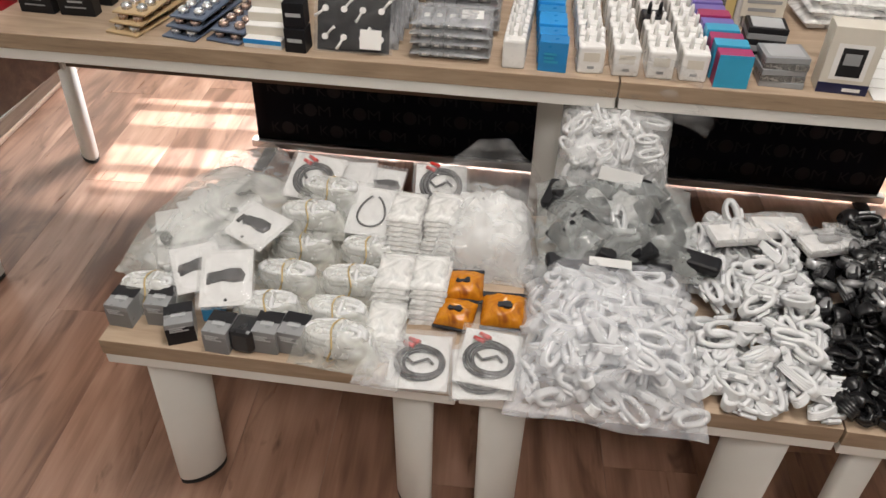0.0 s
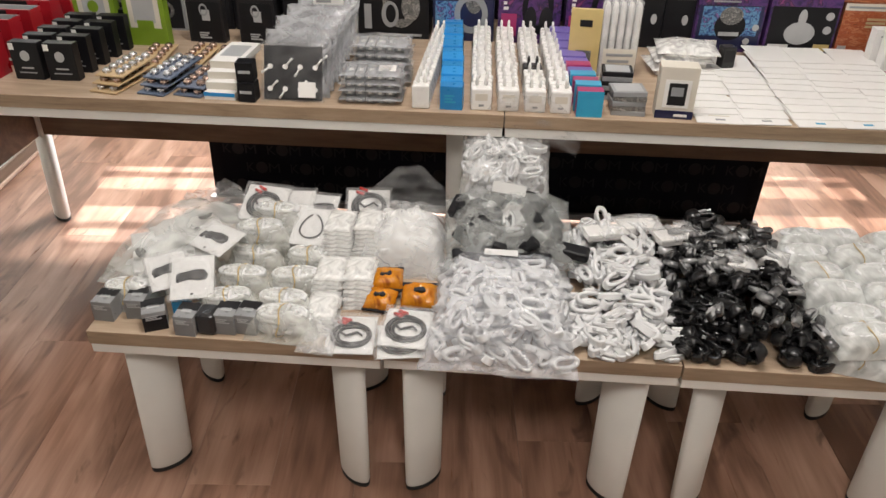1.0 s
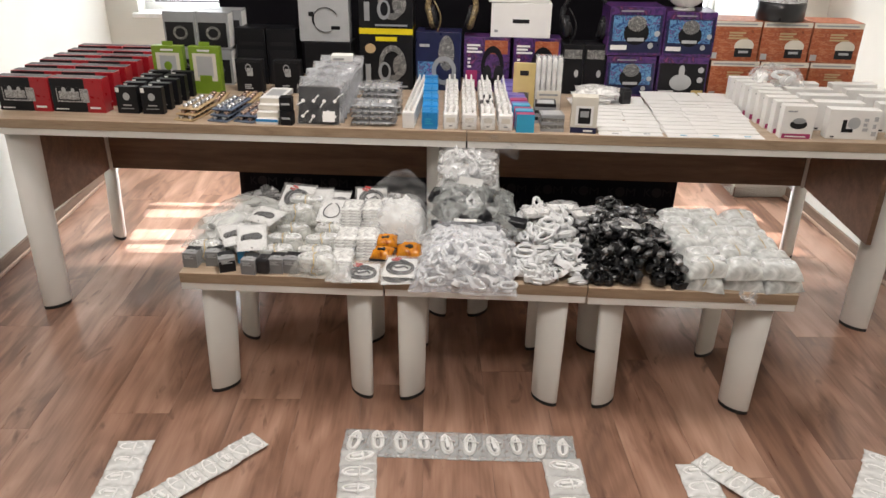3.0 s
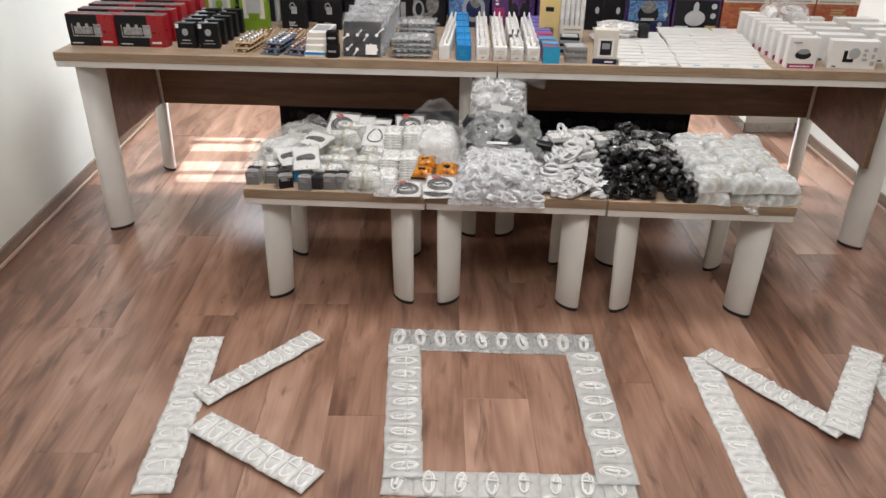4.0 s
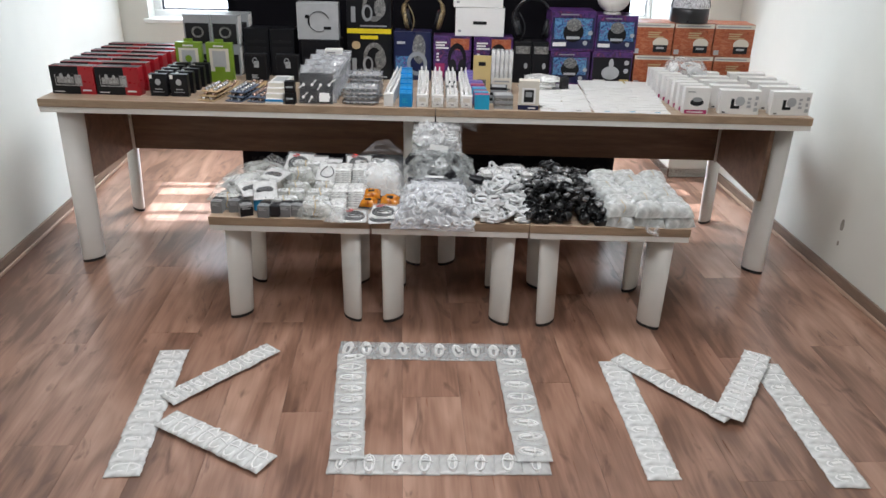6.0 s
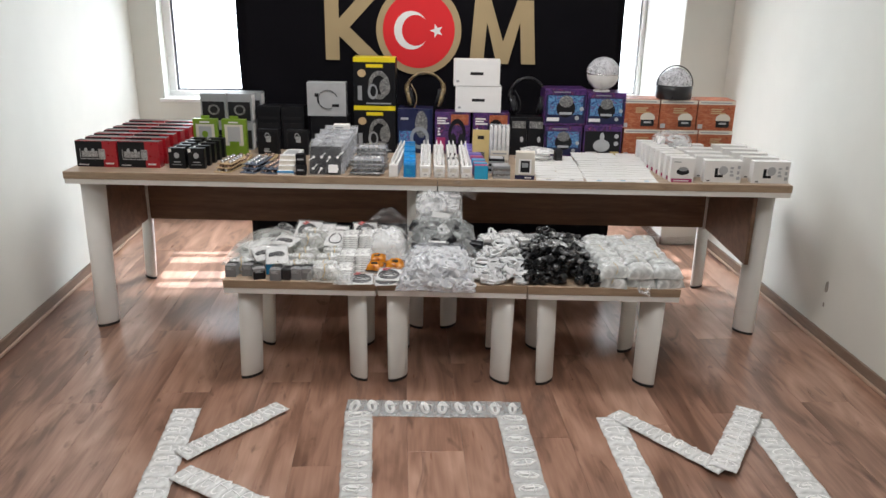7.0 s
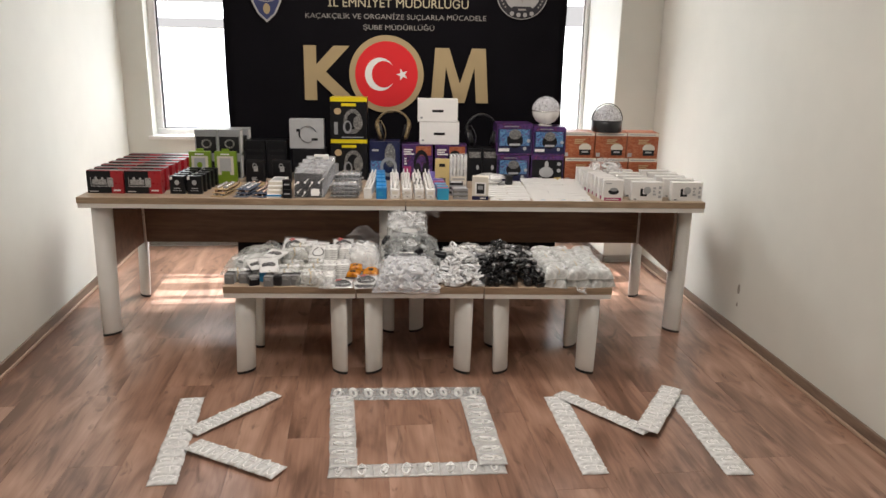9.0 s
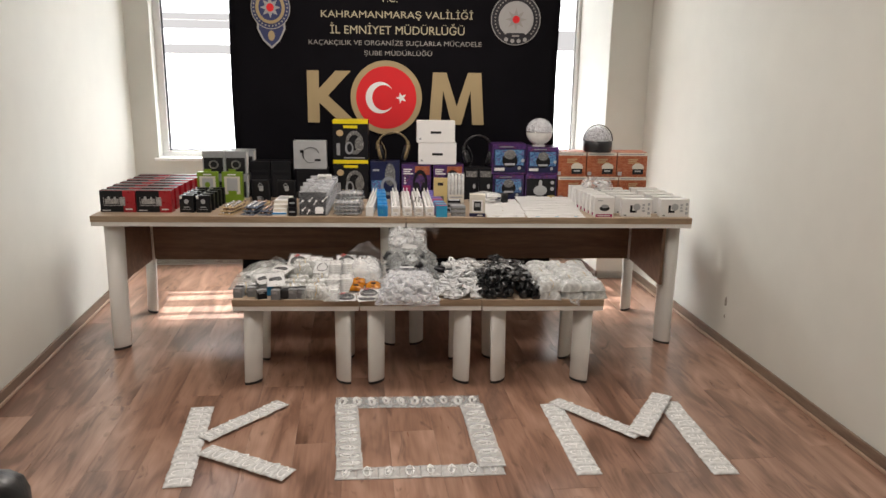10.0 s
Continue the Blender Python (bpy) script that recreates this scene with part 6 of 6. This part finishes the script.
CABLE_FILM = film("cable_bag_film", 0.73, (0.80, 0.82, 0.87), 0.18, 0.35, 20, 0.8, 0.6)
b1 = thing("cable_bag", Matrix.Translation((0.305, 1.066, LOW)) @ Matrix.Rotation(radians(-2), 4, "Z"), "large clear bag packed with white coiled cables", "bag", "bags of cables")
BW, BD, BH = 0.285, 0.328, 0.098
EDGE = 0.934 - 1.066      # the table's edge, over which the bag sags
bm = bag_bm(BW + 0.014, BD + 0.020, BH, 3.0, 40, lump=0.18)
for v in bm.verts:
    v.co.z -= 0.35 * max(0, EDGE - v.co.y)
part("film", fix_normals(bm), CABLE_FILM, b1, smooth=True)
rg = random.Random(3)
for lay in range(3):
    for j in range(9):
        for i in range(9):
            u, v = (i + 0.5 + rg.uniform(-0.35, 0.35)) / 4.5 - 1, (j + 0.5 + rg.uniform(-0.35, 0.35)) / 4.5 - 1
            e = max(0, 1 - abs(u) ** 4) ** 0.7 * max(0, 1 - abs(v) ** 4) ** 0.7
            zz = BH * e * (0.10, 0.42, 0.74)[lay] - 0.002
            if lay and zz < 0.02 * lay:
                continue
            y = v * BD * 0.475
            mm = Matrix.Translation((u * BW * 0.475, y, max(0.006, zz) - 0.35 * max(0, EDGE - y))) @ Matrix.Rotation(rg.uniform(0, 6.28), 4, "Z") @ Matrix.Rotation(rg.choice((-1, 1)) * rg.uniform(0.2, 1.2), 4, "X") @ Matrix.Rotation(rg.uniform(-0.4, 0.4), 4, "Y")
            share("cable", COIL_W[rg.randrange(4)], b1, mm)
part("paper_label", box_bm(-0.035, -0.011, 0.0, 0.035, 0.011, 0.001), PAPER, b1, "white paper label").matrix_local = Matrix.Translation((-0.01, 0.075, 0.104))
ADAPT = []
for k in range(2):
    bm = box_bm(-0.03, -0.016, 0, 0.03, 0.016, 0.022, 0.004)
    me = bpy.data.meshes.new("adapter")
    bm.to_mesh(me)
    bm.free()
    me.materials.append((C_BLACK, C_CHAR)[k])
    ADAPT.append(me)
DARK_FILM = film("adapter_bag_film", 0.70, (0.62, 0.65, 0.64), 0.12, 0.5, 22)
b2 = cable_bag(Matrix.Translation((0.315, 1.270, LOW + 0.072)) @ Matrix.Rotation(radians(4), 4, "Z") @ Matrix.Rotation(radians(16), 4, "X"), 0.29, 0.21, 0.075, 6.0, 40, ADAPT * 2 + [COIL_W[0]], "clear bag of dark adapters and cables", DARK_FILM, lump=0.35)
for a, y, turn in ((-0.075, -0.088, 0.12), (0.030, -0.092, -0.05), (0.115, -0.070, -0.32)):
    part("dark_strip", box_bm(-0.055, -0.016, 0, 0.055, 0.016, 0.024, 0.006), C_BLACK, b2, "dark wrapped bar").matrix_local = Matrix.Translation((a, y, 0.018)) @ Matrix.Rotation(turn, 4, "Z")
slab_bag("support_bag", "folded clear bag of parts under a bag pile", 0.19, 0.43, 1.235, 1.395, LOW, LOW + 0.085, BAG_MILK, 33.0, C_GREY, "bag", "", 2, 4)
b3 = cable_bag(Matrix.Translation((0.300, 1.400, LOW + 0.170)) @ Matrix.Rotation(radians(58), 4, "X"), 0.205, 0.165, 0.060, 9.0, 76, COIL_W, "clear bag of white cables leaning on a desk leg", scale=0.84)
part("paper_label", box_bm(-0.038, -0.012, 0.0, 0.038, 0.012, 0.001), PAPER, b3, "white paper label").matrix_local = Matrix.Translation((0.01, -0.05, 0.080)) @ Matrix.Rotation(radians(10), 4, "X") @ Matrix.Rotation(radians(-8), 4, "Z")
fl = part("bag_mouth", flap_bm(0.23, 0.105, 18.0), MOUTH, b3, "crumpled bag mouth")
fl.matrix_local = Matrix.Translation((0.050, 0.070, 0.04)) @ Matrix.Rotation(radians(-70), 4, "X") @ Matrix.Rotation(radians(20), 4, "Y")


# -- loose piles
def pile(n, meshes, x0, x1, y0, y1, hmax, name, label, category, group, seed, scale=1.0, spill=0.0):
    rg = random.Random(seed)
    for k in range(n):
        u, v = rg.uniform(-1, 1), rg.uniform(-1, 1)
        x, y = (x0 + x1) / 2 + u * (x1 - x0) / 2, (y0 + y1) / 2 + v * (y1 - y0) / 2
        e = max(0.0, 1 - abs(u) ** 3) * max(0.0, 1 - max(0, -v) ** 3)
        lay = k / n
        s = scale * rg.uniform(0.9, 1.1)
        me = meshes[rg.randrange(len(meshes))]
        m = Matrix.Translation((x, y, 0)) @ Matrix.Rotation(rg.uniform(0, 6.28), 4, "Z") @ Matrix.Rotation(rg.uniform(-1, 1) * (0.3 + 0.8 * lay), 4, "X") @ Matrix.Rotation(rg.uniform(-0.4, 0.4) * lay, 4, "Y") @ Matrix.Diagonal((s, s, s, 1))
        th = tagged(new(name, me), label, category, group)
        th.matrix_world = rest(m, me, LOW + 0.0006 + lay * hmax * e)


pile(190, COIL_W, 0.455, 0.655, 0.950, 1.36, 0.070, "white_cable", "white coiled charging cable in a loose pile", "cable", "white cable pile", 5, 1.02)
for k, (x, y, z) in enumerate(((0.53, 1.30, 0.062), (0.61, 1.33, 0.066), (0.69, 1.30, 0.06), (0.75, 1.33, 0.055), (0.83, 1.32, 0.05), (0.86, 1.22, 0.066), (0.78, 1.18, 0.074))):
    slab_bag("small_cable_bag", "small crumpled clear bag with a white plug", x - 0.055, x + 0.055, y - 0.032, y + 0.032, LOW + z, LOW + z + 0.026, BAG, 40.0 + k, PLASTIC_W, "bag", "small clear bags", rl.uniform(-25, 25), 1)
pile(240, COIL_B[:3] + ROLL_B, 0.648, 0.925, 0.948, 1.37, 0.086, "black_cable", "black coiled charging cable in a loose pile", "cable", "black cable pile", 8, 1.05)
# glints of the wrap put into a grey that differs by plug
GLINT = paint("shiny_grey_wrap", (0.22, 0.222, 0.226), 0.2, metal=0.3, vary=0.6, scale=60, per_object=0.9)
for k in range(64):
    x, y = rl.uniform(0.655, 0.93), rl.uniform(0.955, 1.33)
    e = 1 - abs((x - 0.79) / 0.14) ** 3
    th = thing("wrapped_plug", Matrix.Translation((x, y, LOW + 0.042 + 0.060 * max(0, e) * rl.uniform(0.8, 1))) @ Matrix.Rotation(rl.uniform(0, 6), 4, "Z") @ Matrix.Rotation(rl.uniform(-0.7, 0.7), 4, "X"), "black plug in shiny wrap on a pile, its glint put into the grey", "plug", "wrapped plugs")
    share("plug", BODIES.setdefault("bplug", part("plug", box_bm(-0.020, -0.008, 0.001, 0.010, 0.008, 0.012, 0.003), PLASTIC_B, th).data), th, Matrix.Translation((0, 0, 0.0002)))
    share("wrap", BODIES.setdefault("bwrap", part("wrap", add_tube(bmesh.new(), [(-0.014, 0, 0.006), (-0.012, 0, 0.006), (0.004, 0.001, 0.006), (0.019, 0, 0.0055), (0.020, 0, 0.0055)], [0.006, 0.0105, 0.0112, 0.0095, 0.006], 9, flat=0.66), GLINT, th).data), th, Matrix.Translation((0, 0, -0.0003)))
# -- a clear bag with a white ring of cable lying on the white cartons of the desk
rbag = thing("cable_bag", Matrix.Translation((1.400, 1.815, TOP + 0.0985)) @ Matrix.Rotation(radians(-8), 4, "Z") @ Matrix.Rotation(radians(14), 4, "X"), "crumpled clear bag with a ring of white cable on cartons", "bag")
part("film", fix_normals(bag_bm(0.185, 0.125, 0.050, 71.0, 20, lump=0.30)), BAG, rbag, smooth=True)
bm = bmesh.new()
for q in range(4):
    add_tube(bm, [(0.020 + (0.040 - 0.004 * q) * math.cos(a), (0.036 - 0.004 * q) * math.sin(a), 0.024 + 0.004 * (q % 2) + 0.002 * math.sin(2 * a + q)) for a in np.linspace(0, 2 * math.pi, 26, endpoint=False)], 0.0042, 6, True)
part("cable", bm, CABLE_W, rbag, "ring of white cable")
part("adapter", box_bm(-0.075, -0.030, 0.006, -0.035, 0.020, 0.034, 0.006), PLASTIC_W, rbag, "white adapter block")

# ==== letters laid out on the floor from strips of cable pouches ====
STRIP_FILM = film("strip_film", 0.22, (0.88, 0.89, 0.88), 0.26, 0.12, 16, 0.5)
STRIP_MILK = film("strip_film_milky", 0.46, (0.80, 0.81, 0.80), 0.25, 0.08, 14, 0.35)
STRIP_CLEAR = film("strip_film_clear", 0.62, (0.66, 0.70, 0.71), 0.2, 0.25, 30, 0.4)


def strip(ax, ay, bx, by, width, cells, z, grade=0, seed=1):
    d = Vector((bx - ax, by - ay, 0))
    L, cell = d.length, d.length / cells
    th = thing("cable_strip", Matrix.Translation((ax, ay, z)) @ Matrix.Rotation(math.atan2(d.y, d.x), 4, "Z"), "strip of clear pouches, each holding a white coiled cable", "pouch strip", "letter strips")
    rg = random.Random(seed)
    mat = (STRIP_FILM, STRIP_MILK, STRIP_CLEAR)[grade]
    shapes = []
    for q in range(3):
        bm = bag_bm(cell * 1.03, width, (0.0072, 0.0052, 0.003)[grade], seed * 3.1 + q, 14, lump=0.22)
        me = bpy.data.meshes.new("pouch")
        fix_normals(bm).to_mesh(me)
        bm.free()
        me.materials.append(mat)
        shapes.append(me)
    for k in range(cells):
        share("pouch", shapes[rg.randrange(3)], th, Matrix.Translation(((k + 0.5) * cell, rg.uniform(-0.002, 0.002), 0)))
        me = COIL_FLAT[rg.randrange(3)]
        s = min(1.12, width * 0.44 / 0.037)
        share("cable", me, th, Matrix.Translation(((k + 0.5) * cell, rg.uniform(-0.004, 0.004), (0.0030, 0.0034, 0.0035)[grade])) @ Matrix.Rotation(math.pi / 2 + rg.uniform(-0.22, 0.22), 4, "Z") @ Matrix.Diagonal((s, s, (0.76, 0.88, 1.0)[grade], 1)))


strip(-0.630, 0.714, -0.552, 0.046, 0.102, 11, 0.0012, seed=1)
strip(-0.545, 0.398, -0.272, 0.735, 0.080, 9, 0.0125, seed=2)
strip(-0.515, 0.305, -0.148, 0.102, 0.090, 8, 0.0125, seed=3)
strip(-0.032, 0.752, 0.638, 0.762, 0.118, 10, 0.0012, 2, seed=4)
strip(0.022, 0.705, 0.078, 0.135, 0.104, 9, 0.0125, 1, seed=5)
strip(0.592, 0.705, 0.632, 0.150, 0.108, 8, 0.0125, 1, seed=6)
strip(0.025, 0.125, 0.676, 0.150, 0.088, 8, 0.0012, 1, seed=7)
strip(0.967, 0.722, 1.004, 0.100, 0.100, 10, 0.0012, seed=8)
strip(0.985, 0.738, 1.285, 0.388, 0.076, 9, 0.0125, seed=9)
strip(1.508, 0.768, 1.272, 0.380, 0.094, 8, 0.0235, seed=10)
strip(1.520, 0.735, 1.538, 0.090, 0.104, 10, 0.0012, seed=11)

# ==== office chair, of which an armrest comes into view ====
LEATHER = paint("black_leather", (0.018, 0.018, 0.019), 0.38, bump=0.25, bump_scale=260)
chair = thing("office_chair", Matrix.Translation((-0.398, -1.34, 0)) @ Matrix.Rotation(radians(-4), 4, "Z"), "black leather office chair with padded arms", "chair")
part("seat", box_bm(-0.24, -0.24, 0.42, 0.24, 0.24, 0.50, 0.035), LEATHER, chair, smooth=True)
part("backrest", box_bm(-0.23, -0.30, 0.55, 0.23, -0.22, 1.025, 0.035), LEATHER, chair, smooth=True)
for s in (-1, 1):
    part("armrest", box_bm(s * 0.28 - 0.035, -0.16, 0.615, s * 0.28 + 0.035, 0.16, 0.655, 0.018), LEATHER, chair, smooth=True)
    bm = bmesh.new()
    add_tube(bm, [(s * 0.28, 0.10, 0.62), (s * 0.28, 0.06, 0.45), (s * 0.22, 0.0, 0.41)], 0.012, 8)
    part("arm_bracket", bm, PLASTIC_B, chair)
bm = bmesh.new()
add_tube(bm, [(0, 0, 0.08), (0, 0, 0.42)], 0.028, 14)
part("column", bm, CHROME, chair)
for k in range(5):
    a = k * 2 * math.pi / 5
    bm = bmesh.new()
    add_tube(bm, [(0.02 * math.cos(a), 0.02 * math.sin(a), 0.10), (0.27 * math.cos(a), 0.27 * math.sin(a), 0.07)], [0.02, 0.013], 8)
    sp = part("spoke", bm, PLASTIC_B, chair)
    bm = bmesh.new()
    add_tube(bm, [(0.27 * math.cos(a), 0.27 * math.sin(a) - 0.02, 0.028), (0.27 * math.cos(a), 0.27 * math.sin(a) + 0.02, 0.028)], 0.028, 14)
    part("castor", bm, PLASTIC_B, sp)
part("back_bracket", box_bm(-0.04, -0.26, 0.40, 0.04, -0.21, 0.60, 0.006), PLASTIC_B, chair)

# ==== scuffs on the wall ====
SCUFF = paint("wall_scuff", (0.30, 0.28, 0.24), 0.8, vary=0.3, scale=80)
E_M = ROOM @ Matrix.Translation((HALF, -0.07, 0))
for dv, z, w, h in ((0.015, 0.262, 0.014, 0.028), (0.015, 0.175, 0.008, 0.012), (-0.10, 0.05, 0.0, 0.0)):
    if w:
        bm = bmesh.new()
        pts = [(w * math.cos(a) * (1 + 0.4 * noise.noise((a, dv, 1))), h * math.sin(a) * (1 + 0.4 * noise.noise((a, z, 3)))) for a in np.linspace(0, 2 * math.pi, 14, endpoint=False)]
        vs = [bm.verts.new((-0.0006, dv + p, z + q)) for p, q in pts]
        bm.faces.new(vs)
        tagged(finish("wall_mark", bm, SCUFF, None, "", False, E_M), "grey scuff mark on the cream wall", "mark", "", "structure")

# ==== floor planks ====
PW, PL = 0.1945, 1.24
plank_meshes = {}
u = -HALF
col = 0
while u < HALF - 0.001:
    w = min(PW, HALF - u)
    v = REAR - ((col * 0.47) % 1.0) * PL
    while v < NICHE:
        a, b = max(v, REAR), min(v + PL, NICHE)
        if b - a > 0.02:
            key = (round(w, 4), round(b - a, 3))
            if key not in plank_meshes:
                bm = bmesh.new()
                add_box(bm, 0.0003, 0.0003, -0.0035, w - 0.0003, b - a - 0.0003, 0.0, 0, 0.0005)
                me = bpy.data.meshes.new("plank")
                bm.to_mesh(me)
                bm.free()
                me.materials.append(FLOOR)
                plank_meshes[key] = me
            share("plank", plank_meshes[key], floor_ob, Matrix.Translation((u, a, 0)))
        v += PL
    u += PW
    col += 1
